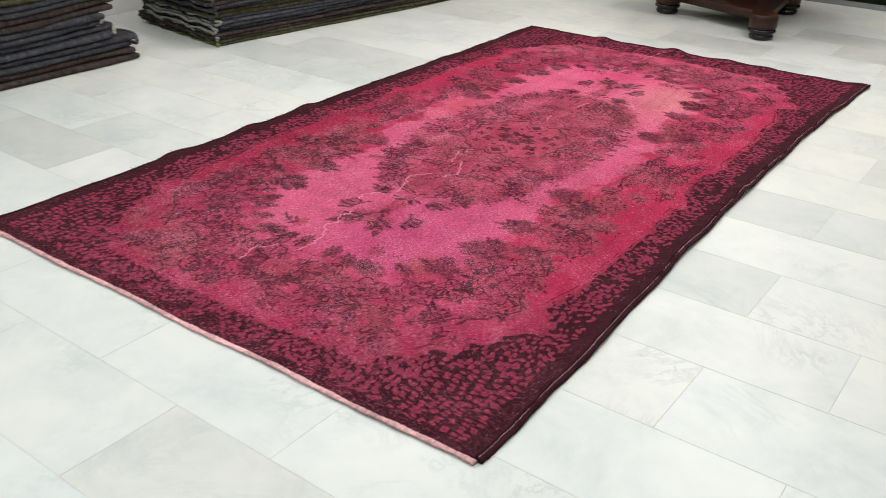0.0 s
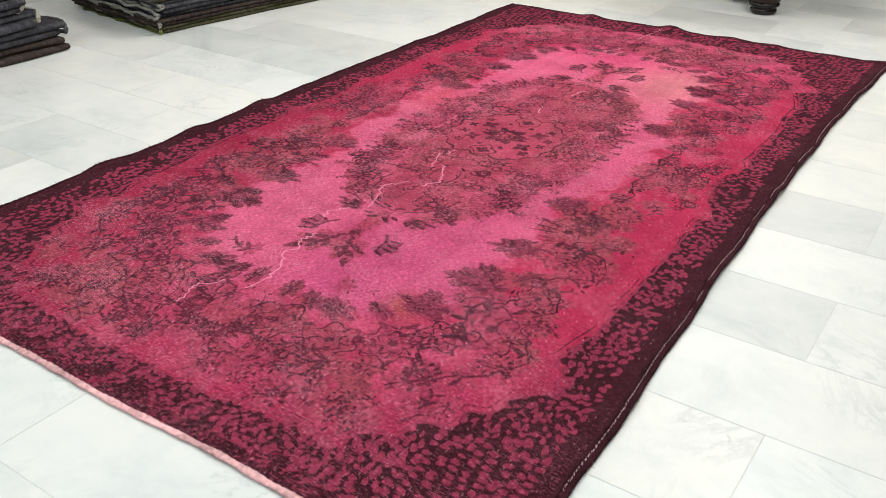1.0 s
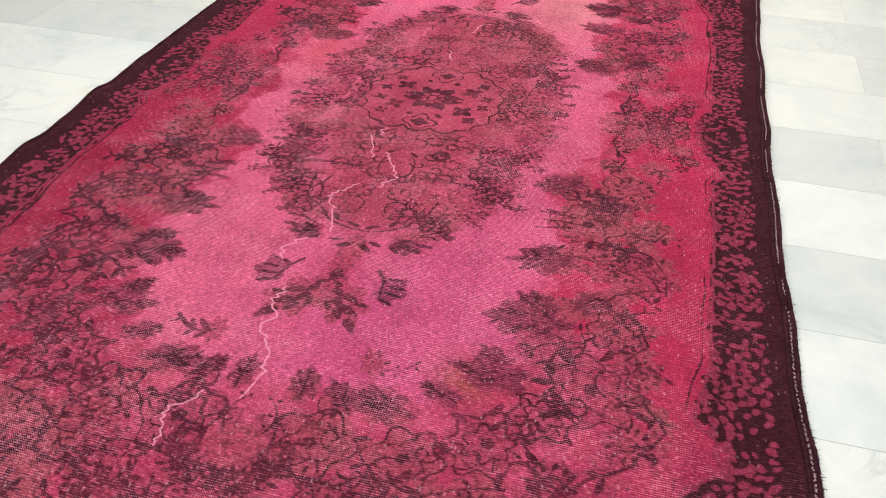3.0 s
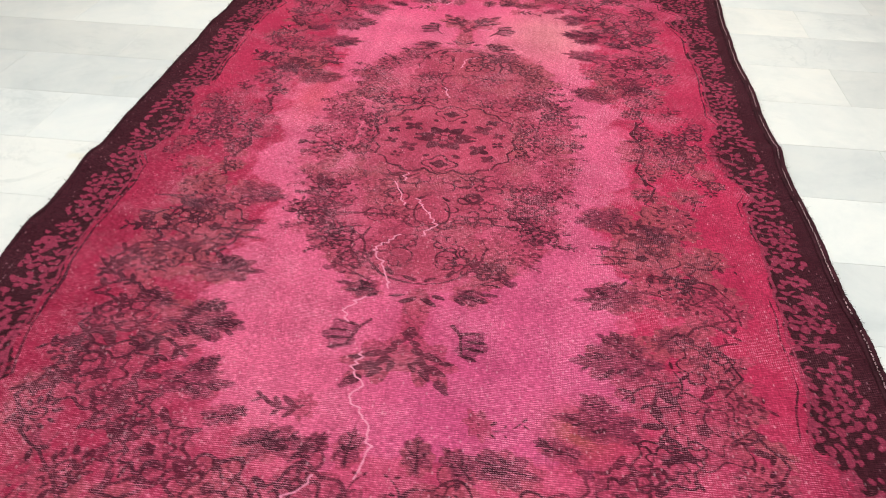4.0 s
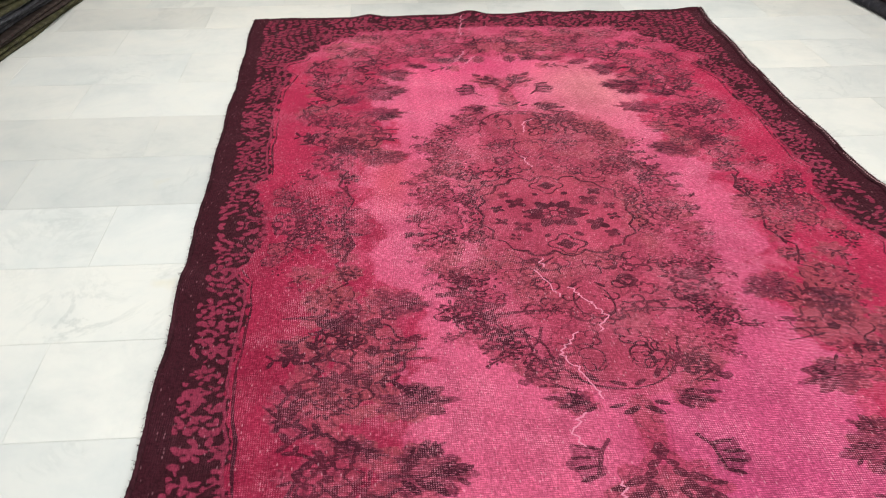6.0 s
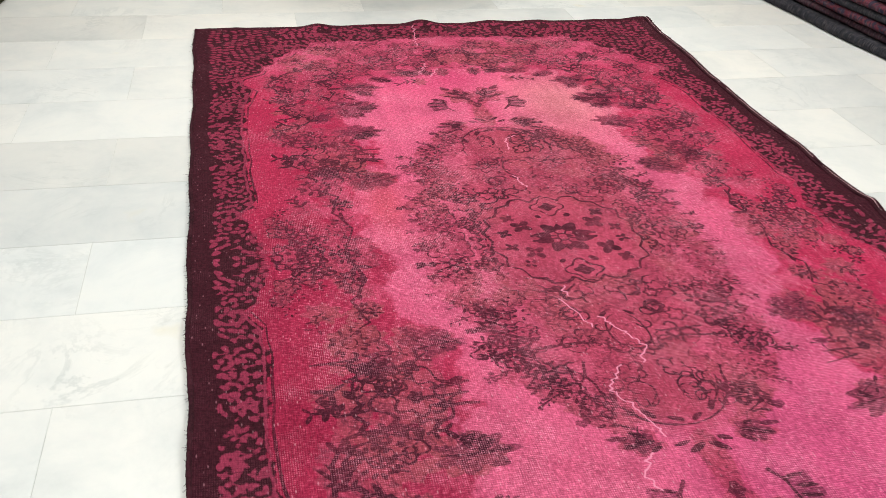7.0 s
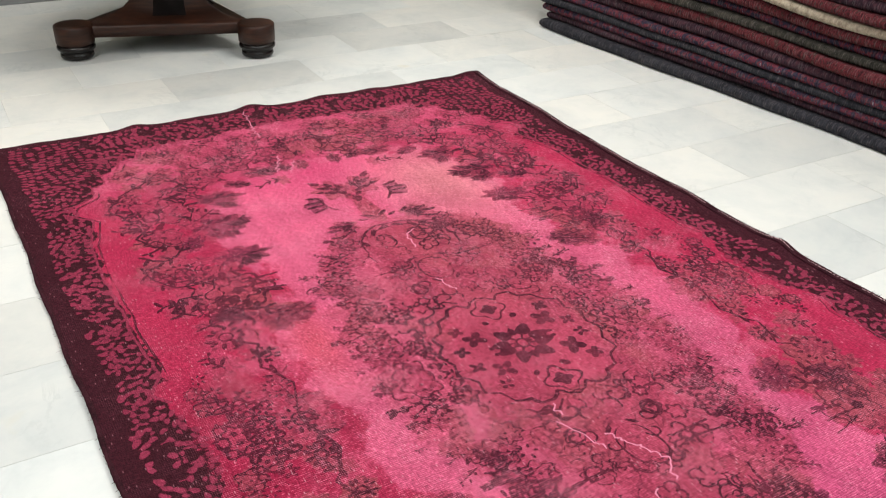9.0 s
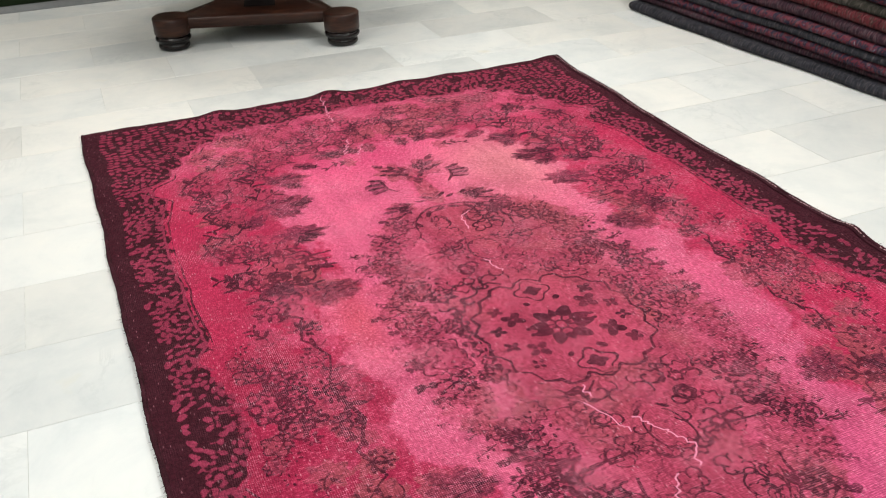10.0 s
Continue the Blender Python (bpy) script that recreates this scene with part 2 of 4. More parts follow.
    col = mix(nt, 0.62, col, ramp(nt, knots, [(0.38, (0.42, 0.38, 0.39)), (0.62, (1.42, 1.42, 1.42))]), "MULTIPLY")
    col = mix(nt, 0.65, col, ramp(nt, hatch2, [(0.3, (0.62, 0.60, 0.62)), (0.7, (1.22, 1.22, 1.22))]), "MULTIPLY")
    threads = knots
    speck = node(nt, "ShaderNodeTexVoronoi", Scale=150.0, Randomness=1.0)
    link(nt, coords(nt, (1, 0.40, 1)), speck.inputs["Vector"])
    pick = nt.nodes.new("ShaderNodeSeparateColor")
    link(nt, speck.outputs["Color"], pick.inputs["Color"])
    few = math_node(nt, "GREATER_THAN", pick.outputs[0], 0.82)
    dot = ramp(nt, speck.outputs["Distance"], [(0.12, (1, 1, 1)), (0.30, (0, 0, 0))])
    col = mix(nt, math_node(nt, "MULTIPLY", math_node(nt, "MULTIPLY", dot, few), math_node(nt, "SUBTRACT", 0.62, math_node(nt, "MULTIPLY", crisp(band, 0.35, 0.46, 0.56), 0.25))), col, mix(nt, 0.6, col, (0.75, 0.36, 0.44)))
    col = mix(nt, ramp(nt, math_node(nt, "ADD", tear, math_node(nt, "MULTIPLY", math_node(nt, "SUBTRACT", fray, 0.5), 0.5)), [(0.56, (0, 0, 0)), (0.68, (1, 1, 1))]), col, (0.61, 0.21, 0.31))
    link(nt, col, bsdf.inputs["Base Color"])
    bsdf.inputs["Roughness"].default_value = 0.9
    bsdf.inputs["Specular IOR Level"].default_value = 0.08
    h = math_node(nt, "ADD", math_node(nt, "MULTIPLY", threads, 0.6), math_node(nt, "ADD", math_node(nt, "MULTIPLY", hatch2, 0.5), fray))
    h = math_node(nt, "ADD", h, math_node(nt, "MULTIPLY", math_node(nt, "ADD", raised, crisp(petal, 0.5, 0.40, 0.62)), 0.7))
    bump(nt, bsdf, h, 0.85, 0.003)
    return m


MARBLE = marble()
GROUT = plain("grout", (0.50, 0.51, 0.49), 0.9, 60)
WALL = plain("wall_paint", (0.72, 0.71, 0.67), 0.8, 12, 0.06)
GREEN = plain("dark_green_paint", (0.007, 0.012, 0.005), 0.8, 9, 0.5)
GREEN.node_tree.nodes["Principled BSDF"].inputs["Specular IOR Level"].default_value = 0.1
OLIVE = plain("olive_paint", (0.045, 0.046, 0.018), 0.5, 12, 0.3)
GREY = plain("grey_skirting", (0.19, 0.195, 0.20), 0.5, 20, 0.15)
WOOD = wood()
BLACK = plain("black_lacquer", (0.006, 0.004, 0.004), 0.22, 30, 0.3, 0.03)
PANEL = plain("black_panel", (0.006, 0.004, 0.004), 0.6, 30, 0.3, 0.03)
PILE = rug_pile()
CORD = plain("bordeaux_wool", (0.035, 0.009, 0.014), 0.95, 220, 0.6, 0.6)
THREAD = plain("pale_stitching", (0.38, 0.24, 0.26), 0.9, 260, 0.6, 0.5)
BLACK.node_tree.nodes["Principled BSDF"].inputs["Specular IOR Level"].default_value = 0.35
for woolly in (CORD, THREAD, PANEL):
    woolly.node_tree.nodes["Principled BSDF"].inputs["Specular IOR Level"].default_value = 0.08
KILIM = plain("pink_cotton", (0.56, 0.31, 0.32), 0.95, 90, 0.5, 0.8)


# ---- building helpers ----
def part(name, bm, mat, parent=None, label="", smooth=True):
    mesh = bpy.data.meshes.new(name)
    bm.to_mesh(mesh)
    bm.free()
    if smooth:
        mesh.shade_smooth()
    mesh.materials.append(mat)
    ob = new(name, mesh)
    ob.parent = parent
    if label:
        ob["label"] = label
    return ob


def box_bm(x0, x1, y0, y1, z0, z1, bevel=0.0, segments=2):
    bm = bmesh.new()
    bmesh.ops.create_cube(bm, size=1.0, matrix=Matrix.LocRotScale(((x0 + x1) / 2, (y0 + y1) / 2, (z0 + z1) / 2), None, (x1 - x0, y1 - y0, z1 - z0)))
    if bevel:
        bmesh.ops.bevel(bm, geom=bm.edges[:], offset=bevel, segments=segments, affect="EDGES")
    return bm


def lathe_bm(profile, steps=40):
    """A turned solid from (radius, height) pairs."""
    bm = bmesh.new()
    rings = []
    for r, z in profile:
        rings.append([bm.verts.new((r * math.cos(2 * math.pi * i / steps), r * math.sin(2 * math.pi * i / steps), z)) for i in range(steps)])
    for a, b in zip(rings, rings[1:]):
        for i in range(steps):
            bm.faces.new((a[i], a[(i + 1) % steps], b[(i + 1) % steps], b[i]))
    bm.faces.new(rings[0][::-1])
    bm.faces.new(rings[-1])
    return bm


# ---- the room ----
X0, X1, Y0, Y1, TOP = -3.1, 2.17, -3.0, 5.40, 2.9


def structure(name, bm, mat, label, smooth=False):
    return tagged(part(name, bm, mat, None, "", smooth), label, name.split("_")[0], "", "structure")


structure("wall_north", box_bm(X0, X1, Y1, Y1 + 0.15, 0, TOP), WALL, "off-white painted wall above a dark green dado")
structure("wall_south", box_bm(X0, X1, Y0 - 0.15, Y0, 0, TOP), WALL, "plain off-white painted wall closing the room")
structure("wall_east", box_bm(X1, X1 + 0.15, Y0 - 0.15, Y1 + 0.15, 0, TOP), WALL, "off-white painted wall behind the rug stacks")
structure("wall_west", box_bm(X0 - 0.15, X0, Y0 - 0.15, Y1 + 0.15, 0, TOP), WALL, "off-white painted wall behind the dark rug stacks")
structure("ceiling", box_bm(X0 - 0.15, X1 + 0.15, Y0 - 0.15, Y1 + 0.15, TOP, TOP + 0.12), WALL, "plain white painted ceiling of the shop")
structure("dado_north", box_bm(X0, X1 - 0.02, Y1 - 0.02, Y1 - 0.001, 0.035, 0.95, 0.003), GREEN, "dark green painted dado along the back wall")
structure("dado_east", box_bm(X1 - 0.02, X1 - 0.001, Y0, Y1 - 0.02, 0.06, 0.95, 0.003), GREEN, "dark green painted dado behind the rug stacks")
structure("trim_north", box_bm(-0.215, -0.11, Y1 - 0.032, Y1 - 0.019, 0.037, 0.95, 0.003), OLIVE, "olive painted upright batten on the dark green dado")
structure("baseboard_north", box_bm(X0, X1 - 0.03, Y1 - 0.03, Y1 - 0.001, 0, 0.035, 0.003), GREY, "narrow grey skirting under the dark green dado")


# ---- the rug ----
RX, RY0, RY1 = 0.935, -0.02, 3.437
CY = 1.705


class Drawing:
    """One quarter of the rug's design, drawn as distance fields on a fine raster; u across, v along, from the rug's middle."""

    STEP, REACH = 0.0025, 0.008

    def __init__(self):
        self.u, self.v = np.meshgrid(np.arange(-0.04, 1.0, self.STEP), np.arange(-0.04, 1.80, self.STEP), indexing="ij")
        self.layer = {k: np.full(self.u.shape, -1.0) for k in ("ink", "bloom", "petal", "shade")}

    def window(self, u, v, r):
        i0, j0 = (max(0, int((c - r + 0.04) / self.STEP)) for c in (u, v))
        i1, j1 = (max(0, int((c + r + 0.04) / self.STEP) + 2) for c in (u, v))
        return slice(i0, i1), slice(j0, j1)

    def stamp(self, layer, u, v, r, distance):
        w = self.window(u, v, r + self.REACH)
        if self.u[w].size:
            d = distance(self.u[w] - u, self.v[w] - v)
            f = self.layer[layer]
            f[w] = np.maximum(f[w], np.clip(-d / self.REACH, -1, 1))

    def oval(self, layer, u, v, a, b, turn=0.0, notch=0, deep=0.0):
        c, s = math.cos(turn), math.sin(turn)

        def distance(x, y):
            p, q = (c * x + s * y) / a, (c * y - s * x) / b
            rad = np.hypot(p, q)
            edge = 1 + (deep * np.cos(notch * np.arctan2(q, p)) if notch else 0)
            return (rad - edge) * min(a, b)

        self.stamp(layer, u, v, max(a, b) * (1 + deep), distance)

    def ring(self, layer, u, v, r, width, petals=0, deep=0.0, phase=0.0):
        def distance(x, y):
            edge = r * (1 + (deep * np.cos(petals * (np.arctan2(y, x) + phase)) if petals else 0))
            return np.abs(np.hypot(x, y) - edge) - width

        self.stamp(layer, u, v, r * (1 + deep) + width, distance)

    def stroke(self, layer, points, width):
        for (u0, v0), (u1, v1) in zip(points, points[1:]):
            du, dv = u1 - u0, v1 - v0
            n = max(1e-9, du * du + dv * dv)

            def distance(x, y):
                x, y = x + (u0 + u1) / 2 - u0, y + (v0 + v1) / 2 - v0
                k = np.clip((x * du + y * dv) / n, 0, 1)
                return np.hypot(x - k * du, y - k * dv) - width

            self.stamp(layer, (u0 + u1) / 2, (v0 + v1) / 2, max(abs(du), abs(dv)) / 2 + width, distance)

    def curl(self, layer, u, v, r, start, turns, width):
        pts = []
        for i in range(25):
            k = i / 24
            a = start + turns * 2 * math.pi * k
            pts.append((u + r * (1 - 0.75 * k) * math.cos(a), v + r * (1 - 0.75 * k) * math.sin(a)))
        self.stroke(layer, pts, width)

    def leaf(self, u, v, length, turn, rng, fill=True):
        """A toothed leaf: hatched blade, dark rim towards the tip, a midrib and a few veins."""
        c, s = math.cos(turn), math.sin(turn)
        teeth = rng.choice((5, 6, 7))
        mid = (u + c * length * 0.55, v + s * length * 0.55)
        if fill:
            self.oval("shade", mid[0], mid[1], length * 0.60, length * 0.36, turn, teeth, 0.26)
        for k in range(5):
            t = (k + 0.5) / 5
            reach = length * (0.50 - 0.30 * abs(t - 0.45)) * rng.uniform(0.7, 1.15)
            for side in (-1, 1):
                a = turn + side * rng.uniform(0.45, 0.85)
                p = (u + c * length * t, v + s * length * t)
                if rng.random() < (0.55 if fill else 0.8):
                    self.oval("ink", p[0] + math.cos(a) * reach * 0.62, p[1] + math.sin(a) * reach * 0.62, reach * 0.40, max(0.0040, reach * 0.15), a)
        self.stroke("ink", [(u, v), (u + c * length * 1.08, v + s * length * 1.08)], 0.0036)
        if fill:
            self.oval("bloom", u + c * length * 0.45, v + s * length * 0.45, length * 0.66, length * 0.46, turn, 9, 0.12)

    def rose(self, u, v, r, rng):
        """A full flower: rings of scalloped petals, a seeded heart, sepals round it."""
        n = rng.randint(5, 7)
        ph = rng.uniform(0, 6)
        r = r * 1.05
        self.ring("ink", u, v, r, 0.0044, n, 0.15, ph)
        self.ring("ink", u, v, r * 0.58, 0.0038, n, 0.18, ph + math.pi / n)
        self.oval("ink", u, v, r * 0.20, r * 0.20, 0, 5, 0.15)
        for k in range(n):
            a = ph + 2 * math.pi * (k + 0.5) / n
            if rng.random() < 0.7:
                self.stroke("ink", [(u + r * 0.60 * math.cos(a), v + r * 0.60 * math.sin(a)), (u + r * 0.90 * math.cos(a + 0.12), v + r * 0.90 * math.sin(a + 0.12))], 0.0036)
            if rng.random() < 0.5:
                self.oval("ink", u + r * 1.16 * math.cos(a), v + r * 1.16 * math.sin(a), r * 0.30, r * 0.12, a + rng.uniform(-0.6, 0.6))
        self.oval("bloom", u, v, r * 1.05, r * 1.05, ph, n, 0.12)

    def daisy(self, layer, u, v, r, n=7, phase=0.0):
        for k in range(n):
            a = phase + 2 * math.pi * k / n
            self.oval(layer, u + 0.62 * r * math.cos(a), v + 0.62 * r * math.sin(a), r * 0.42, r * 0.22, a)

    def spray(self, u, v, turn, length, rng, bend=0.6, pairs=4, size=0.022):
        """A bent twig with paired leaflets."""
        pts = []
        for i in range(7):
            k = i / 6
            a = turn + bend * (k - 0.5)
            pts.append((u + length * k * math.cos(a), v + length * k * math.sin(a)))
        self.stroke("ink", pts, 0.0038)
        for k in range(pairs):
            p = pts[1 + int(5 * k / max(1, pairs - 1))]
            for side in (-1, 1):
                a = turn + bend * 0.3 + side * rng.uniform(0.6, 1.2)
                s = size * rng.uniform(0.7, 1.2)
                self.oval("ink", p[0] + s * math.cos(a), p[1] + s * math.sin(a), s * 0.9, max(0.0048, s * 0.32), a)


def polygon_distance(px, py, poly):
    """Signed distance to a closed polygon, negative inside."""
    best, inside = np.full(px.shape, 1e9), np.zeros(px.shape, bool)
    for (x0, y0), (x1, y1) in zip(poly, poly[1:] + poly[:1]):
        dx, dy = x1 - x0, y1 - y0
        k = np.clip(((px - x0) * dx + (py - y0) * dy) / max(1e-12, dx * dx + dy * dy), 0, 1)
        best = np.minimum(best, np.hypot(px - x0 - k * dx, py - y0 - k * dy))
        if y0 != y1:
            hit = ((y0 > py) != (y1 > py)) & (px < x0 + (py - y0) * dx / dy)
            inside ^= hit
    return np.where(inside, -best, best)


def smooth_noise(x, y, scale, seed):
    """Cheap value noise, -1 to 1."""
    rng = np.random.RandomState(seed)
    g = rng.uniform(-1, 1, (64, 64))
    a, b = x / scale + 20, y / scale + 20
    i, j = np.floor(a).astype(int), np.floor(b).astype(int)
    p, q = a - i, b - j
    p, q = p * p * (3 - 2 * p), q * q * (3 - 2 * q)
    g00, g10, g01, g11 = (g[(i + m) % 64, (j + n) % 64] for m, n in ((0, 0), (1, 0), (0, 1), (1, 1)))
    return (g00 * (1 - p) + g10 * p) * (1 - q) + (g01 * (1 - p) + g11 * p) * q


# the field's scalloped outline in one quarter, from the middle of the long side round to the middle of the end
OUTLINE = [(-0.1, -0.1), (0.735, -0.1), (0.735, 0.04), (0.755, 0.12), (0.78, 0.17), (0.81, 0.215), (0.782, 0.27), (0.787, 0.60), (0.777, 0.95), (0.748, 1.06), (0.738, 1.10), (0.795, 1.165),
           (0.775, 1.21), (0.715, 1.25), (0.705, 1.32), (0.662, 1.335), (0.655, 1.395), (0.605, 1.415), (0.585, 1.47), (0.525, 1.485), (0.495, 1.545), (0.40, 1.54), (0.20, 1.56), (-0.1, 1.565)]
# the open pink ground round the medallion
OPEN = [(-0.1, -0.1), (0.475, -0.1), (0.49, 0.15), (0.47, 0.28), (0.40, 0.40), (0.42, 0.46), (0.40, 0.58), (0.45, 0.65), (0.42, 0.72), (0.45, 0.80), (0.42, 0.90), (0.46, 0.98), (0.42, 1.03), (0.34, 1.10),
        (0.34, 1.16), (0.20, 1.20), (0.15, 1.25), (0.05, 1.24), (-0.1, 1.25)]
MEDALLION = [(-0.1, -0.1), (0.24, -0.1), (0.23, 0.08), (0.20, 0.20), (0.19, 0.32), (0.17, 0.42), (0.13, 0.50), (0.135, 0.58), (0.11, 0.66), (0.05, 0.695), (-0.1, 0.70)]


WREATH = [(-0.1, -0.1), (0.369, -0.1), (0.38, 0.08), (0.358, 0.14), (0.385, 0.2), (0.332, 0.26), (0.358, 0.32), (0.31, 0.37), (0.337, 0.43), (0.3, 0.46), (0.332, 0.52), (0.257, 0.56), (0.246, 0.62), (0.171, 0.65), (0.139, 0.7), (0.054, 0.71), (-0.1, 0.71)]


def draw_medallion(d, rng):
    # heart: an eight-petalled star in a ring of small dark flowers
    for k in range(8):
        a = 0.2 + k * math.pi / 4
        c, s = math.cos(a), math.sin(a)
        d.oval("ink", 0.052 * c, 0.052 * s, 0.024, 0.0175, a, 3, 0.12)
        d.stroke("ink", [(0.018 * c, 0.018 * s), (0.036 * c, 0.036 * s)], 0.0030)
    d.ring("ink", 0, 0, 0.013, 0.0028)
    d.oval("bloom", 0, 0, 0.080, 0.080, 0.2, 8, 0.1)

    def floret(u, v, r):
        for e in range(4):
            b = 0.6 + e * math.pi / 2
            d.oval("ink", u + 0.62 * r * math.cos(b), v + 0.62 * r * math.sin(b), r * 0.55, r * 0.40, b)
        d.oval("bloom", u, v, r * 1.6, r * 1.3, 0.3, 5, 0.15)

    floret(0.098, 0.062, 0.028)
    floret(0.150, 0.030, 0.018)
    floret(0.125, 0.110, 0.018)
    d.oval("ink", 0, 0.155, 0.023, 0.019, 0, 4, 0.18)
    d.ring("ink", 0, 0.155, 0.040, 0.0030, 4, 0.20)
    d.oval("ink", 0.042, 0.108, 0.011, 0.008, 0.7)
    d.oval("ink", 0.080, 0.010, 0.010, 0.007, 0.0)
    # bracketed frame of the heart
    frame_line = [(0, 0.215), (0.022, 0.205), (0.040, 0.185), (0.062, 0.205), (0.092, 0.200), (0.105, 0.175), (0.140, 0.165), (0.155, 0.130), (0.185, 0.115), (0.178, 0.075), (0.205, 0.040), (0.190, 0.0)]
    d.stroke("ink", wander(frame_line, rng, 0.02, 0.004), 0.0042)
    d.stroke("ink", [(p[0] * 1.18 + 0.004, p[1] * 1.16) for p in frame_line[2:]], 0.0026)
    for u, v, r, a in ((0.060, 0.250, 0.026, 0.5), (0.115, 0.235, 0.024, 2.4), (0.165, 0.190, 0.024, 4.0), (0.215, 0.130, 0.022, 1.0), (0.225, 0.060, 0.022, 3.0)):
        d.curl("ink", u, v, r, a, 0.7, 0.0032)
    # small oval, scalloped basin and its spirals at each end
    d.ring("ink", 0, 0.400, 0.052, 0.0034, 2, 0.16, math.pi / 2)
    d.oval("ink", 0.030, 0.335, 0.020, 0.007, 0.8)
    d.oval("ink", 0.050, 0.465, 0.018, 0.007, -0.7)
    basin = [(0.135, 0.500), (0.148, 0.545), (0.136, 0.590), (0.118, 0.635), (0.088, 0.670), (0.048, 0.692), (0.0, 0.698)]
    d.stroke("ink", wander(basin, rng, 0.022, 0.005), 0.0050)
    d.stroke("ink", [(p[0] * 0.90, p[1] - 0.020) for p in basin[2:]], 0.0028)
    for u, v in ((0.118, 0.608), (0.066, 0.660), (0.022, 0.680)):
        d.oval("ink", u, v, 0.022, 0.009, math.atan2(0.605 - v, -u) + 1.4)
    d.curl("ink", 0.058, 0.590, 0.036, 2.2, 0.95, 0.0036)
    d.curl("ink", 0.100, 0.540, 0.026, 5.0, 0.9, 0.0034)
    d.curl("ink", 0.030, 0.520, 0.022, 0.4, -0.8, 0.0030)
    # thin tracery inside the medallion
    for i in range(38):
        v = rng.uniform(0.22, 0.66)
        u = rng.uniform(0.015, 0.19 if v < 0.45 else 0.12)
        if i % 3 == 0:
            d.ring("ink", u, v, rng.uniform(0.014, 0.024), 0.0030, rng.randint(4, 6), 0.2, rng.uniform(0, 6))
        else:
            d.curl("ink", u, v, rng.uniform(0.016, 0.032), rng.uniform(0, 6), rng.choice((-1, 1)) * rng.uniform(0.45, 0.8), 0.0032)
    # level stems with a leaf at their outer end
    d.stroke("ink", [(0.092, 0.436), (0.205, 0.440)], 0.0040)
    d.stroke("ink", [(0.110, 0.448), (0.190, 0.450)], 0.0022)
    d.leaf(0.190, 0.438, 0.062, 0.15, rng, False)
    # wreath: rosettes joined by winding stems, leaf tips all round
    for u, v, r in ((0.230, 0.100, 0.030), (0.215, 0.240, 0.034), (0.250, 0.420, 0.028), (0.290, 0.025, 0.040), (0.300, 0.150, 0.034), (0.262, 0.285, 0.042), (0.225, 0.375, 0.034), (0.262, 0.470, 0.036), (0.195, 0.545, 0.038), (0.160, 0.630, 0.030)):
        d.rose(u, v, r * 0.95, rng)
    winding = [(0.337, -0.02), (0.28, 0.075), (0.353, 0.11), (0.28, 0.195), (0.348, 0.245), (0.23, 0.3), (0.31, 0.36), (0.203, 0.41), (0.321, 0.43), (0.23, 0.5), (0.28, 0.56), (0.177, 0.585), (0.203, 0.65), (0.118, 0.7)]
    d.stroke("ink", wander(winding, rng, 0.03, 0.006), 0.0036)
    for (u, v), (u1, v1) in zip(winding, winding[1:]):
        for k in (0.25, 0.55, 0.8):
            p, q = u + (u1 - u) * k, v + (v1 - v) * k
            a = rng.uniform(-0.5, 1.3) if rng.random() < 0.7 else rng.uniform(2, 4)
            d.oval("ink", p + 0.018 * math.cos(a), q + 0.018 * math.sin(a), rng.uniform(0.012, 0.020), rng.uniform(0.0045, 0.0065), a)
            d.oval("bloom", p, q, rng.uniform(0.022, 0.040), rng.uniform(0.016, 0.026), rng.uniform(0, 3), 5, 0.2)
    for u, v, s, a in ((0.345, 0.010, 0.042, 0.1), (0.345, 0.080, 0.048, 0.0), (0.340, 0.140, 0.040, -0.2), (0.342, 0.195, 0.056, 0.15), (0.325, 0.250, 0.040, 0.4), (0.320, 0.300, 0.052, 0.35), (0.300, 0.350, 0.042, 0.1), (0.290, 0.400, 0.056, 0.25), (0.300, 0.450, 0.042, -0.1), (0.295, 0.500, 0.054, 0.30), (0.222, 0.585, 0.060, 0.55), (0.180, 0.645, 0.045, 0.8), (0.105, 0.690, 0.042, 1.1)):
        d.leaf(u, v, s, a, rng, False)
    for i in range(84):
        v = 0.66 * (i + rng.random()) / 84
        edge = 0.37 if v < 0.42 else 0.37 - (v - 0.42) * 0.80
        u = edge * rng.uniform(0.56, 1.0)
        if i % 3:
            d.curl("ink", u, v, rng.uniform(0.014, 0.024), rng.uniform(0, 6), rng.choice((-1, 1)) * rng.uniform(0.4, 0.7), 0.0036)
        else:
            d.daisy("ink", u, v, rng.uniform(0.020, 0.030), 5, rng.uniform(0, 6))


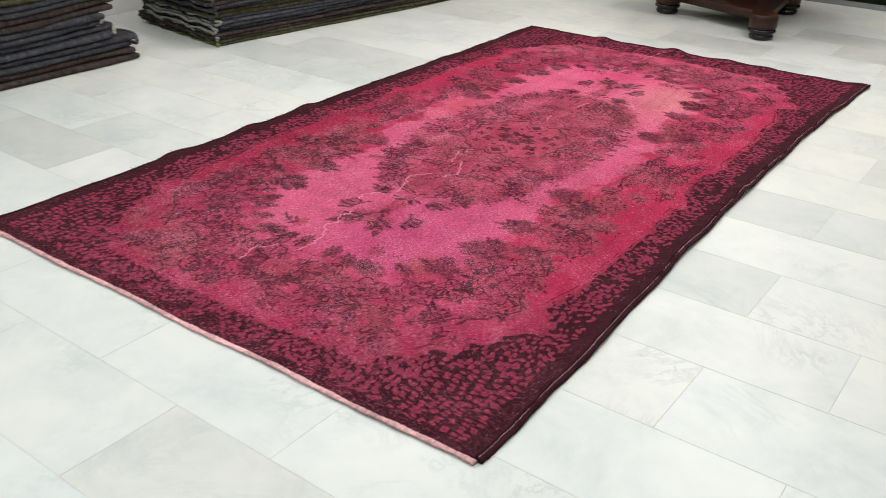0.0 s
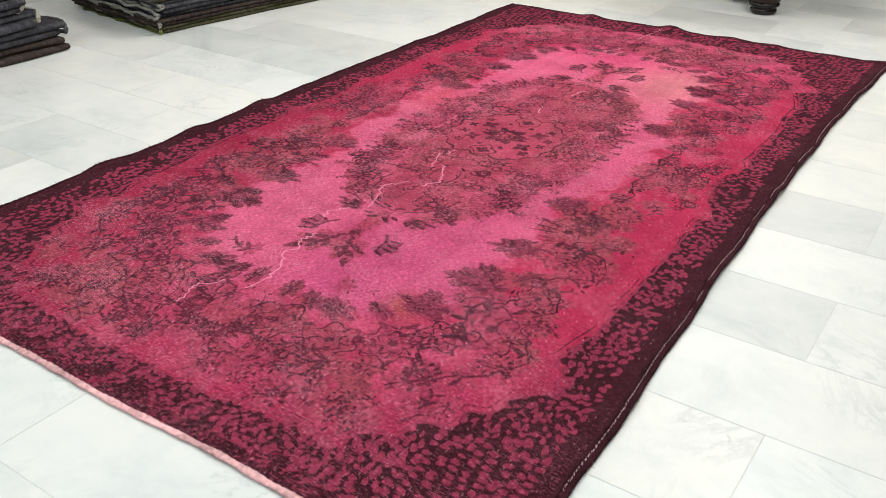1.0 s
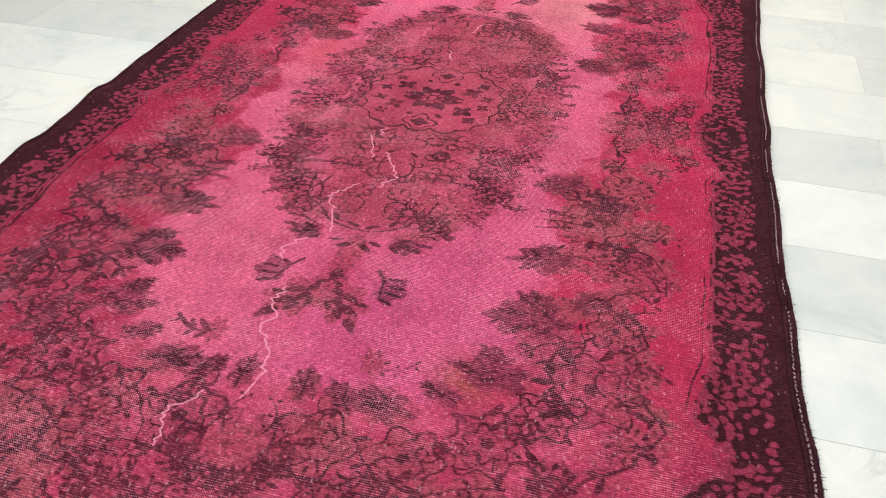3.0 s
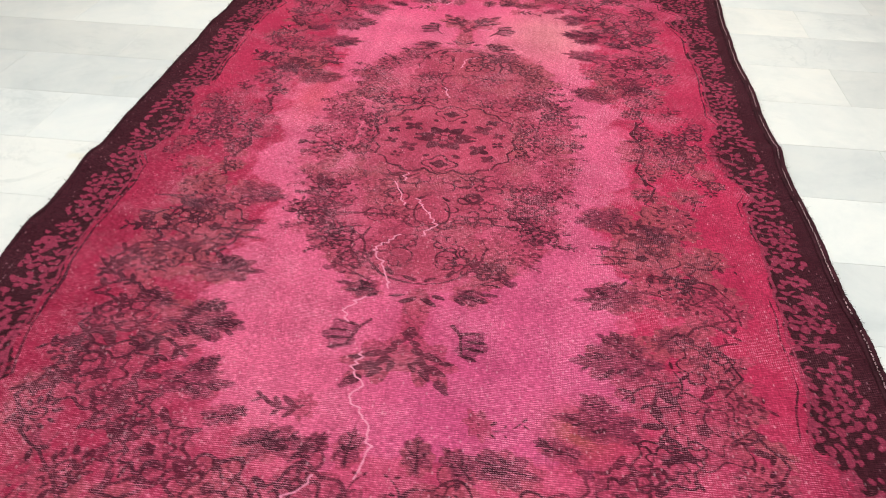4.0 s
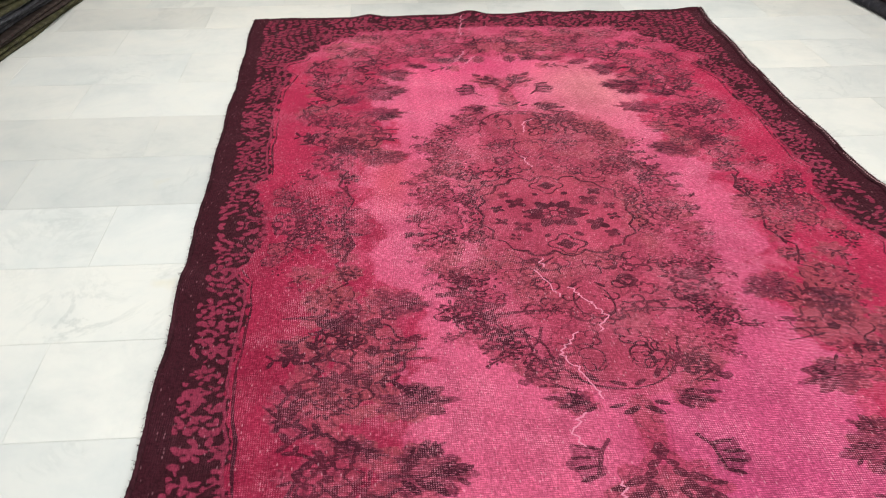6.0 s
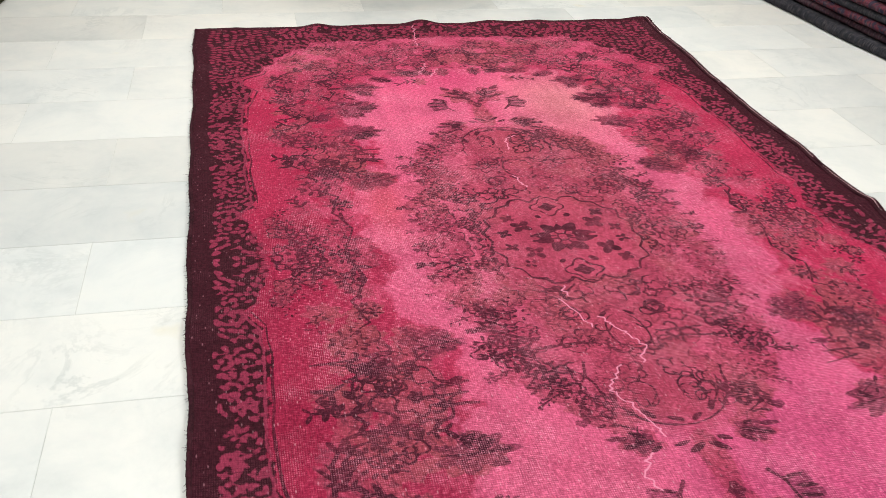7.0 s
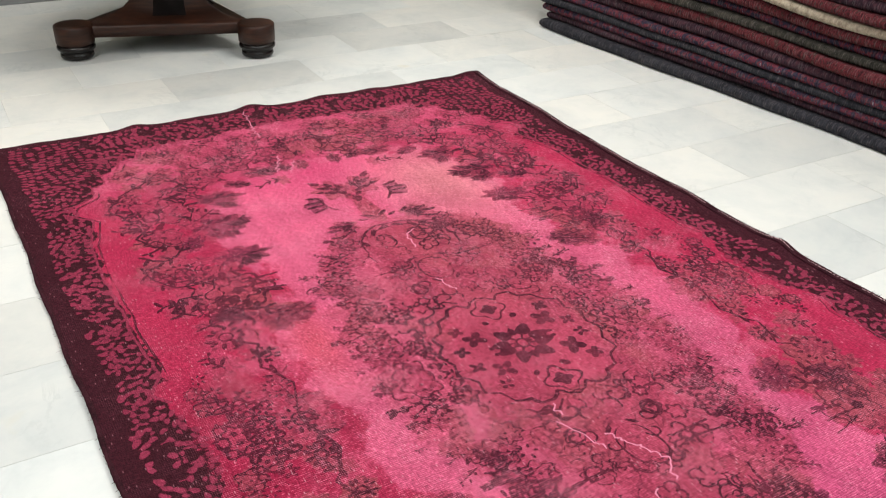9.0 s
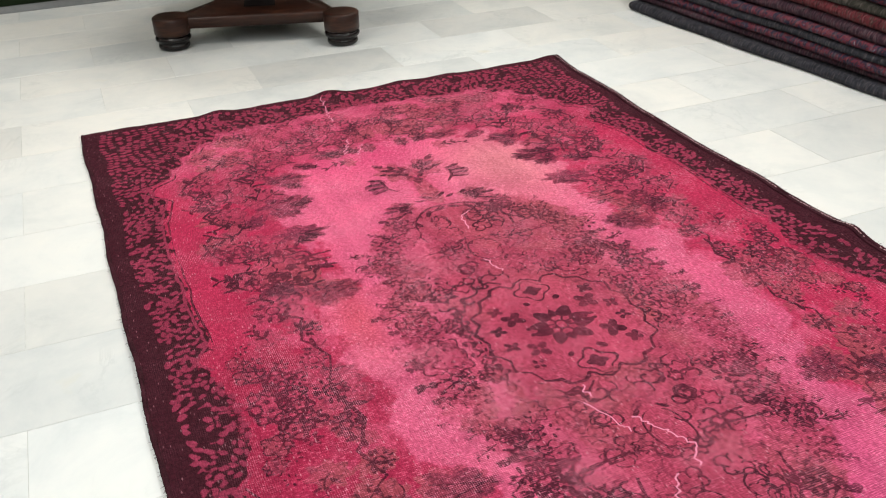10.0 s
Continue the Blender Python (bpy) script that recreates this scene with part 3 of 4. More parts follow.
def draw_sprig(d, rng):
    """The hanging sprig at each end of the medallion: a stem, two three-fingered hands, a spread of leaflets."""
    d.oval("bloom", 0.0, 0.80, 0.030, 0.10)
    for u, v, a, s in ((0.022, 0.765, 0.6, 0.022), (0.045, 0.748, 0.3, 0.018), (0.110, 0.735, 0.1, 0.022), (0.118, 0.715, -0.4, 0.018), (0.095, 0.755, 0.6, 0.018), (0.142, 0.745, 0.2, 0.018), (0.160, 0.722, 0.0, 0.020)):
        d.oval("ink", u, v, s * 1.15, s * 0.42, a)
    d.oval("bloom", 0.118, 0.735, 0.045, 0.035, 0.2, 5, 0.2)
    d.stroke("ink", [(0.088, 0.842), (0.108, 0.872), (0.118, 0.930)], 0.0052)
    for u, v, a in ((0.130, 0.862, -0.2), (0.142, 0.888, 0.0), (0.140, 0.912, 0.12), (0.130, 0.938, 0.30)):
        d.oval("ink", u, v, 0.030, 0.0068, a)
    d.oval("shade", 0.138, 0.900, 0.030, 0.044, 0.2, 5, 0.2)
    d.oval("shade", 0.118, 0.735, 0.034, 0.026, 0.2, 5, 0.2)
    d.oval("ink", 0.0, 0.885, 0.016, 0.022, 0, 5, 0.15)
    d.oval("ink", 0.018, 0.915, 0.014, 0.009, 0.5)
    for u, v, a, s in ((0.030, 0.940, 0.7, 0.020), (0.060, 0.952, 0.35, 0.022), (0.040, 0.972, 0.9, 0.022), (0.068, 0.990, 0.45, 0.024), (0.088, 1.035, 0.9, 0.023), (0.050, 1.005, 1.0, 0.020), (0.022, 0.985, 1.3, 0.018), (0.090, 0.965, 0.1, 0.016)):
        d.oval("ink", u, v, s * 1.08, s * 0.50, a, 3, 0.12)
    d.oval("bloom", 0.045, 0.965, 0.075, 0.055, 0.9, 7, 0.2)


def draw_garlands(d, rng):
    """Garlands down both sides and round the ends: outlined roses, dark toothed leaves on the side of the open ground, ring flowers, arcs of stem."""
    # toothed leaves that stand against the pink
    for u, v, s, a in ((0.485, 0.345, 0.105, 2.75), (0.470, 0.395, 0.085, 3.30), (0.490, 0.700, 0.115, 3.05), (0.490, 0.905, 0.125, 3.10), (0.470, 0.870, 0.075, 3.6), (0.435, 1.085, 0.105, 3.25), (0.400, 1.050, 0.06, 3.9), (0.250, 1.215, 0.090, 3.35),
                       (0.150, 1.235, 0.062, 4.0), (0.060, 1.235, 0.062, 4.7), (0.330, 1.165, 0.062, 3.6), (0.520, 0.405, 0.085, 0.55), (0.560, 0.800, 0.070, 2.3), (0.440, 0.660, 0.050, 2.6)):
        d.leaf(u, v, s, a, rng)
    # three-fingered hand under the great rose
    for k, a in enumerate((3.05, 3.15, 3.30)):
        d.stroke("ink", wander([(0.470, 0.515 + 0.026 * k), (0.392 + 0.012 * (k == 1), 0.515 + 0.026 * k + 0.078 * (a - math.pi))], rng, 0.03, 0.003), 0.0052)
    # roses
    for u, v, r in ((0.505, 0.535, 0.075), (0.560, 0.475, 0.045), (0.565, 1.075, 0.082), (0.480, 1.165, 0.052), (0.600, 0.900, 0.052), (0.400, 1.245, 0.064), (0.275, 1.305, 0.058), (0.120, 1.320, 0.066), (0.555, 0.655, 0.045)):
        d.rose(u, v, r, rng)
        d.curl("ink", u + r * 0.5, v - r * 0.4, r * 0.55, rng.uniform(0, 6), 0.7, 0.0040)
        d.curl("ink", u - r * 0.4, v + r * 0.5, r * 0.50, rng.uniform(0, 6), -0.7, 0.0040)
    # ring flowers, each a wheel of short dashes
    for u, v, r in ((0.605, 0.350, 0.050), (0.608, 0.697, 0.046), (0.565, 0.005, 0.040), (0.570, 0.120, 0.036), (0.545, 0.245, 0.034), (0.655, 1.010, 0.040), (0.630, 1.190, 0.044), (0.520, 1.300, 0.044), (0.030, 1.420, 0.040), (0.215, 1.425, 0.040), (0.400, 1.380, 0.042)):
        for k in range(11):
            a = 2 * math.pi * k / 11 + rng.uniform(-0.15, 0.15)
            d.oval("ink", u + r * 0.78 * math.cos(a), v + r * 0.78 * math.sin(a), r * 0.26, max(0.0048, r * 0.13), a + rng.uniform(-0.4, 0.4))
        d.ring("ink", u, v, r * 0.34, 0.0034)
        d.oval("bloom", u, v, r * 1.05, r * 1.05, 0, 9, 0.1)
    # loose flowers before the waist of the border
    for u, v, r in ((0.700, 0.015, 0.036), (0.665, 0.085, 0.030), (0.715, 0.120, 0.028), (0.640, 0.020, 0.026), (0.735, 0.175, 0.022)):
        d.rose(u, v, r, rng)
        d.daisy("ink", u - 0.02, v + 0.045, 0.022, 6, rng.uniform(0, 6))
    # stems that sweep between them
    for stem in ([(0.655, 0.410), (0.590, 0.425), (0.540, 0.445), (0.500, 0.445), (0.455, 0.410)], [(0.695, 0.760), (0.690, 0.690), (0.655, 0.630), (0.600, 0.615), (0.530, 0.610)], [(0.680, 0.745), (0.670, 0.690), (0.640, 0.650), (0.585, 0.635)],
                 [(0.560, 0.000), (0.530, 0.120), (0.575, 0.200), (0.545, 0.290), (0.600, 0.330)], [(0.600, 0.780), (0.560, 0.830), (0.640, 0.860), (0.670, 0.930), (0.620, 0.985)], [(0.540, 0.945), (0.470, 0.965), (0.420, 1.010)],
                 [(0.530, 0.960), (0.490, 0.990), (0.470, 1.040)], [(0.660, 1.080), (0.690, 1.150), (0.640, 1.230), (0.560, 1.290), (0.480, 1.370)], [(0.450, 1.330), (0.360, 1.350), (0.300, 1.390), (0.150, 1.385), (0.0, 1.400)], [(0.640, 0.480), (0.690, 0.520), (0.660, 0.570), (0.600, 0.560)]):
        d.stroke("ink", wander(stem, rng, 0.03, 0.006), 0.0044)
        for (u, v), (u1, v1) in zip(stem, stem[1:]):
            for side in (-1, 1):
                a = math.atan2(v1 - v, u1 - u) + side * rng.uniform(0.5, 1.1)
                d.oval("ink", (u + u1) / 2 + 0.02 * math.cos(a), (v + v1) / 2 + 0.02 * math.sin(a), rng.uniform(0.014, 0.024), rng.uniform(0.0048, 0.0075), a)
            d.oval("bloom", (u + u1) / 2, (v + v1) / 2, rng.uniform(0.03, 0.05), rng.uniform(0.02, 0.035), rng.uniform(0, 3), 7, 0.2)
    # faint sprays towards the corners and the ends
    for i in range(40):
        v = rng.uniform(1.30, 1.525)
        u = rng.uniform(0.0, min(0.66, 0.47 + 0.9 * (1.525 - v)))
        d.spray(u, v, rng.uniform(0, 6.28), rng.uniform(0.04, 0.075), rng, rng.uniform(-1.4, 1.4), 3, 0.014)
        d.oval("bloom", u, v, rng.uniform(0.03, 0.055), rng.uniform(0.022, 0.04), rng.uniform(0, 3), 7, 0.2)
        if i % 4 == 0:
            d.daisy("ink", u + 0.03, v, rng.uniform(0.022, 0.032), 6, rng.uniform(0, 6))
    # small leaflets and tendrils between
    for i in range(24):
        v = rng.uniform(0.0, 1.48)
        u = rng.uniform(0.49, 0.665) if v < 1.1 else rng.uniform(0.0, 0.66 - 0.55 * (v - 1.1))
        if rng.random() < 0.55:
            d.spray(u, v, rng.uniform(0, 6.28), rng.uniform(0.05, 0.09), rng, rng.uniform(-1.4, 1.4), 3, 0.016)
        else:
            d.curl("ink", u, v, rng.uniform(0.018, 0.034), rng.uniform(0, 6), rng.choice((-1, 1)) * 0.6, 0.0034)
        d.oval("bloom", u, v, rng.uniform(0.03, 0.06), rng.uniform(0.022, 0.04), rng.uniform(0, 3), 7, 0.2)


def draw_design():
    d = Drawing()
    rng = random.Random(7)
    draw_medallion(d, rng)
    draw_sprig(d, rng)
    draw_garlands(d, rng)
    # border: petals in rows, larger flowers, pale scrolls
    field = polygon_distance(d.u, d.v, OUTLINE)

    def depth(u, v):
        i, j = int(round((u + 0.04) / d.STEP)), int(round((v + 0.04) / d.STEP))
        return field[min(i, field.shape[0] - 1), min(j, field.shape[1] - 1)]

    # loose petals, kept apart from each other, turned by a slowly changing direction; the corners hold rows of dots
    placed = {}
    for i in range(14000):
        u, v = rng.uniform(0.0, 0.884), rng.uniform(0.0, 1.71)
        if depth(u, v) < 0.011:
            continue
        corner = u > 0.655 and v > 1.385
        if corner:
            continue
        gap = 0.0168
        cell = (int(u / 0.03), int(v / 0.03))
        around = [p for a in (-1, 0, 1) for b in (-1, 0, 1) for p in placed.get((cell[0] + a, cell[1] + b), [])]
        if any(math.hypot(p[0] - u, p[1] - v) < gap for p in around):
            continue
        placed.setdefault(cell, []).append((u, v))
        if math.sin(u * 31 + 1.3 * math.sin(v * 17)) + math.sin(v * 23 + 1.1) > 1.80:
            continue
        s = rng.uniform(0.0066, 0.0118) * (1.10 if v > 1.35 else 1.0)
        a = 2.2 * math.sin(v * 9 + u * 6) + rng.uniform(-0.7, 0.7)
        d.oval("petal", u, v, s * 1.15, s * rng.uniform(0.62, 0.9), a, 3, 0.08)
        if rng.random() < 0.25:
            d.stroke("petal", [(u, v), (u + 0.02 * math.cos(a + 2), v + 0.02 * math.sin(a + 2))], 0.0028)
    # strings of beads in the corners
    for i in range(9):
        for j in range(18):
            u, v = 0.668 + 0.0250 * i + 0.006 * math.sin(j * 0.5 + i) + rng.uniform(-0.003, 0.003), 1.395 + 0.0182 * j + 0.010 * math.sin(i * 1.7) + rng.uniform(-0.006, 0.006)
            if u < 0.884 and v < 1.712 and rng.random() < 0.92:
                d.oval("petal", u, v, rng.uniform(0.0095, 0.0115), rng.uniform(0.0062, 0.0075), rng.uniform(-0.3, 0.3), 3, 0.06)
    for k in range(9):
        v = 0.36 + 0.075 * k
        d.daisy("petal", 0.842 + 0.012 * math.sin(k * 2.1), v, 0.026, rng.randint(4, 6), rng.uniform(0, 6))
    for u, v in ((0.840, 0.215), (0.80, 1.165), (0.60, 1.50)):
        d.curl("petal", u, v, 0.040, 0.4, 0.80, 0.0068)
    scroll = [(p[0] + 0.006, p[1] + 0.004) for p in OUTLINE[4:-1]]
    for p, q in zip(scroll, scroll[1:]):
        d.stroke("petal", wander([p, q], rng, 0.02, 0.004), 0.0038)
    d.stroke("ink", [(p[0] - 0.010, p[1] - 0.008) for p in OUTLINE[5:-1]], 0.0032)
    return d, field


def wander(points, rng, step=0.012, swing=0.010):
    """A jagged thread between the given places."""
    out = [points[0]]
    for (x0, y0), (x1, y1) in zip(points, points[1:]):
        n = max(2, int(math.hypot(x1 - x0, y1 - y0) / step * rng.uniform(0.7, 1.3)))
        for i in range(1, n):
            k = i / n
            out.append((x0 + (x1 - x0) * k + swing * rng.choice((1, 1, 0.3, 0.3, 1.6)) * rng.uniform(-1, 1), y0 + (y1 - y0) * k + rng.uniform(-swing, swing) * 0.4))
        out.append((x1, y1))
    return out


def segments_distance(x, y, pts, reach):
    best = np.full(x.shape, 1.0)
    for (x0, y0), (x1, y1) in zip(pts, pts[1:]):
        near = (x > min(x0, x1) - reach) & (x < max(x0, x1) + reach) & (y > min(y0, y1) - reach) & (y < max(y0, y1) + reach)
        if near.any():
            px, py = x[near], y[near]
            dx, dy = x1 - x0, y1 - y0
            k = np.clip(((px - x0) * dx + (py - y0) * dy) / max(1e-12, dx * dx + dy * dy), 0, 1)
            best[near] = np.minimum(best[near], np.hypot(px - x0 - k * dx, py - y0 - k * dy))
    return best


def left_edge(y):
    return np.interp(y, [0, 0.73, 1.40, 1.84, 2.3, 3.45], [-0.934, -0.923, -0.937, -0.947, -0.950, -0.959]) + 0.002 * np.sin(y * 7.3) + 0.0025 * np.sin(y * 17)


def right_edge(y):
    return np.interp(y, [0, 0.38, 1.14, 1.72, 2.1, 2.56, 3.0, 3.45], [0.950, 0.949, 0.922, 0.913, 0.915, 0.914, 0.935, 0.957]) + 0.003 * np.sin(y * 15)


def lift(x, y):
    """Height of the rug's surface: lying flat, with its margins buckled here and there."""
    z = 0.007 + 0.0012 * smooth_noise(x, y, 0.12, 3) + 0.001 * smooth_noise(x, y, 0.04, 4)
    from_right, from_left = np.exp(-((x - right_edge(y)) / 0.055) ** 2), np.exp(-((x - left_edge(y)) / 0.055) ** 2)
    z = z + 0.006 * (from_left * np.exp(-((y - 0.9) / 0.9) ** 2) + from_right * np.exp(-((y - 1.9) / 0.9) ** 2))
    for at, high, wide in ((1.74, 0.013, 0.04), (2.10, 0.005, 0.06), (1.2, 0.006, 0.1), (0.55, 0.006, 0.08), (2.9, 0.006, 0.1)):
        z = z + high * from_right * np.exp(-((y - at) / wide) ** 2)
    for at, high, wide in ((0.73, 0.012, 0.07), (1.10, 0.010, 0.06), (1.44, 0.011, 0.05), (1.9, 0.003, 0.12), (2.5, 0.003, 0.1)):
        z = z + high * from_left * np.exp(-((y - at) / wide) ** 2)
    far = np.exp(-((y - RY1) / 0.05) ** 2)
    for at, high, wide in ((-0.48, 0.012, 0.05), (-0.05, 0.018, 0.055), (0.25, 0.006, 0.06), (0.45, 0.006, 0.05), (0.93, 0.006, 0.05)):
        z = z + high * far * np.exp(-((x - at) / wide) ** 2)
    return z


def sample(field, u, v, step):
    a = np.clip((u + 0.04) / step, 0, field.shape[0] - 1.001)
    b = np.clip((v + 0.04) / step, 0, field.shape[1] - 1.001)
    i, j = a.astype(int), b.astype(int)
    p, q = a - i, b - j
    return (field[i, j] * (1 - p) + field[i + 1, j] * p) * (1 - q) + (field[i, j + 1] * (1 - p) + field[i + 1, j + 1] * p) * q


def blend(a, b, k):
    return a + (np.array(b) - a) * k[..., None]


def rug():
    root = tagged(new("rug"), "large worn overdyed crimson and pink floral rug on the marble floor", "rug")
    nx, ny = 780, 1420
    s, t = np.meshgrid(np.linspace(0, 1, nx), np.linspace(0, 1, ny), indexing="ij")
    y = RY0 + (RY1 - RY0) * t
    y = y - 0.012 * (1 - s) * (1 - t) ** 8 + 0.003 * np.sin(s * 21) * ((1 - t) ** 30 + t ** 30)
    x = left_edge(y) + (right_edge(y) - left_edge(y)) * s
    z = lift(x, y)
    design, field = draw_design()
    # the weaver's drift: the design is nowhere quite regular
    wx = 0.008 * smooth_noise(x, y, 0.23, 11) + 0.004 * smooth_noise(x, y, 0.07, 12)
    wy = 0.009 * smooth_noise(x, y, 0.25, 13) + 0.004 * smooth_noise(x, y, 0.07, 14)
    u = np.abs(RX * (2 * s - 1) + wx)
    v = np.where(y < CY, np.interp(CY - y, [0, 1.2, 1.60, 1.74], [0, 1.2, 1.56, 1.735]), np.interp(y - CY, [0, 1.17, 1.53, 1.74], [0, 1.2, 1.56, 1.735])) + wy
    v = np.abs(v)
    raw = {k: sample(f, u, v, design.STEP) for k, f in design.layer.items()}
    inner = sample(field, u, v, design.STEP) + 0.010 * smooth_noise(x, y, 0.03, 15) + 0.007 * smooth_noise(x, y, 0.012, 16)
    opened = polygon_distance(u, v, OPEN)
    medal = polygon_distance(u, v, MEDALLION)
    wreath = polygon_distance(u, v, WREATH) + 0.022 * smooth_noise(x, y, 0.035, 26) + 0.012 * smooth_noise(x, y, 0.014, 27)
    soft = lambda dist, w: 1 / (1 + np.exp(np.clip(dist / w, -30, 30)))
    # ground dyes
    col = np.zeros((nx, ny, 3)) + np.array((0.36, 0.022, 0.070))
    red = 0.5 + 0.5 * smooth_noise(x, y, 0.34, 21)
    col = blend(col, (0.38, 0.022, 0.068), red * 0.7)
    near = soft(y - 0.62 + 0.05 * smooth_noise(x, y, 0.2, 5), 0.07)
    col = blend(col, (0.33, 0.032, 0.080), near * 0.6)
    rim_of_pink = opened + 0.035 * smooth_noise(x, y, 0.08, 22) + 0.026 * smooth_noise(x, y, 0.028, 24) + 0.012 * smooth_noise(x, y, 0.011, 25)
    pink = 0.65 * soft(rim_of_pink, 0.0035) + 0.35 * soft(rim_of_pink, 0.03)
    col = blend(col, (0.56, 0.098, 0.192), pink)
    pocket = soft(opened - 0.19, 0.03) * np.clip(1.6 * smooth_noise(x, y, 0.055, 61) + 0.9 * smooth_noise(x, y, 0.021, 62) + 0.05, 0, 1) * soft(inner + 0.05, 0.02)
    col = blend(col, (0.50, 0.070, 0.145), np.clip(pocket * 0.85 + 0.25 * near * soft(inner + 0.05, 0.02), 0, 1) * (1 - pink))
    cold = soft((y - 1.05), 0.25) * soft(-x - 0.02, 0.05)
    col = blend(col, (0.44, 0.050, 0.160), pink * cold * 0.8)
    col = blend(col, (0.58, 0.19, 0.225), pink * np.exp(-((x - 0.27) / 0.17) ** 2 - ((y - 2.58) / 0.27) ** 2) * 0.95)
    col = blend(col, (0.60, 0.045, 0.155), pink * np.exp(-((x + 0.12) / 0.24) ** 2 - ((y - 2.86) / 0.14) ** 2) * 0.7)
    col = blend(col, (0.47, 0.058, 0.062), np.exp(-((x + 0.44) / 0.06) ** 2 - ((y - 1.93) / 0.16) ** 2) * 0.5)
    col = blend(col, (0.32, 0.032, 0.070), soft(medal + 0.015 * smooth_noise(x, y, 0.06, 23), 0.010) * 0.85)
    col = blend(col, (0.40, 0.062, 0.110), soft(wreath, 0.006) * 0.55)
    col = blend(col, (0.26, 0.014, 0.046), soft(x + 0.36, 0.08) * soft(y - 1.75, 0.22) * (1 - pink) * 0.75)
    col = blend(col, (0.32, 0.075, 0.085), np.exp(-((x - 0.20) / 0.035) ** 2 - ((y - 1.62) / 0.30) ** 2) * 0.6)
    col = blend(col, (0.24, 0.06, 0.04), np.exp(-((x - 0.345) / 0.055) ** 2 - ((y - 0.60) / 0.06) ** 2) * 0.8)
    col = blend(col, (0.27, 0.066, 0.072), soft(wreath, 0.02) * np.exp(-((x - 0.10) / 0.18) ** 2 - ((y - 2.12) / 0.26) ** 2) * 0.5)
    end = soft(2.92 - y, 0.06)
    col = blend(col, (0.50, 0.075, 0.155), end * 0.85)
    col = blend(col, (0.40, 0.034, 0.095), soft(u - 0.030, 0.008) * soft(0.69 - v, 0.01) * soft(v - 0.96, 0.02) * 0.75)
    # the bordeaux border: solid along the edges, breaking up inwards
    side = RX * (1 - np.abs(2 * s - 1))
    border = np.clip(0.5 + inner / 0.045, 0, 1)
    fade = 0.05 * smooth_noise(x, y, 0.11, 31) + 0.04 * smooth_noise(x, y, 0.035, 32)
    weak = np.clip((0.80 - u) / 0.25, 0, 1) * np.clip(v / 1.3, 0, 1)
    band = border - 0.22 * np.abs(fade) * 4 * (side > 0.07) - 0.20 * weak - 0.20 * soft(y - 0.25, 0.05) * (side > 0.03) - 0.12 * soft(0.7 - x, 0.02) * soft(y - 1.55, 0.12) * (side > 0.055) - 0.18 * soft(3.20 - y, 0.05) * (side > 0.05) - 0.48 * soft(v - 0.22, 0.02) * soft(u - 0.81, 0.02)
    petal = 0.5 + 0.5 * raw["petal"] - np.clip((0.046 - side) / 0.012, 0, 1) - 0.35 * (np.minimum(y - RY0, RY1 - y) < 0.030)
    ink = 0.5 + 0.5 * raw["ink"] - 0.25 * np.clip(inner / 0.02, 0, 1) + 0.10 * smooth_noise(x, y, 0.10, 41) - 0.07 * soft(wreath, 0.02) * (1 - soft(medal, 0.02)) - 0.06 * soft(1.34 - v, 0.02) * (inner < 0) + 0.06 * soft(y - 1.2, 0.1) * soft(x + 0.2, 0.08) - 0.06 * soft(0.3 - x, 0.06) * soft(0.4 - y, 0.1) * soft(y - 1.7, 0.1)
    ghost = np.clip(smooth_noise(x, y, 0.19, 42) - 0.35, 0, 1) * 0.2
    bloom = 0.5 + 0.5 * raw["bloom"]
    bloom = np.maximum(bloom, (0.50 + 0.32 * smooth_noise(x, y, 0.032, 44)) * soft(wreath, 0.006))
    bloom = np.maximum(bloom, (0.52 + 0.30 * smooth_noise(x, y, 0.05, 43)) * soft(medal, 0.01))
    heart = soft(np.hypot(u, v * 0.92) - 0.17, 0.008)
    oval = soft(np.hypot(u, (v - 0.605) * 0.9) - 0.10, 0.008)
    bloom = bloom * (1 - 0.75 * heart) * (1 - 0.6 * oval)
    ink = ink + 0.03 * heart
    tear = np.zeros(x.shape)
    rng = random.Random(5)
    for pts in (
        [(-0.085, 1.49), (-0.09, 1.45)], [(-0.115, 1.44), (-0.088, 1.38), (-0.075, 1.325)], [(-0.05, 1.36), (0.008, 1.27), (0.015, 1.235), (-0.012, 1.19)],
        [(-0.062, 1.19), (-0.118, 1.115), (-0.08, 1.05), (-0.058, 0.975)], [(-0.10, 0.94), (-0.14, 0.885), (-0.12, 0.85)],
        [(-0.075, 0.76), (-0.08, 0.70), (-0.055, 0.665), (-0.075, 0.63), (-0.03, 0.57), (-0.02, 0.50), (-0.03, 0.44)], [(-0.10, 0.44), (-0.135, 0.38), (-0.12, 0.30)],
        [(-0.17, 2.86), (-0.12, 2.98)], [(-0.13, 2.84), (-0.09, 2.92)], [(-0.12, 3.16), (-0.09, 3.40)], [(-0.015, 2.22), (0.0, 2.30), (0.035, 2.32)], [(-0.05, 2.05), (-0.03, 1.98)],
    ):
        dist = segments_distance(x, y, wander(pts, rng, 0.009, 0.0080), 0.014)
        tear = np.maximum(tear, np.clip(0.5 + (0.0027 - dist) / 0.008, 0, 1))
    for x0, x1, at in ((-0.20, -0.11, 1.275), (0.07, 0.17, 1.29), (0.42, 0.56, 2.13), (-0.70, -0.60, 1.29)):
        dist = segments_distance(x, y, [(x0, at), (x1, at + 0.003)], 0.012)
        ink = np.maximum(ink, np.clip(0.5 + (0.004 - dist) / 0.02, 0, 0.9))
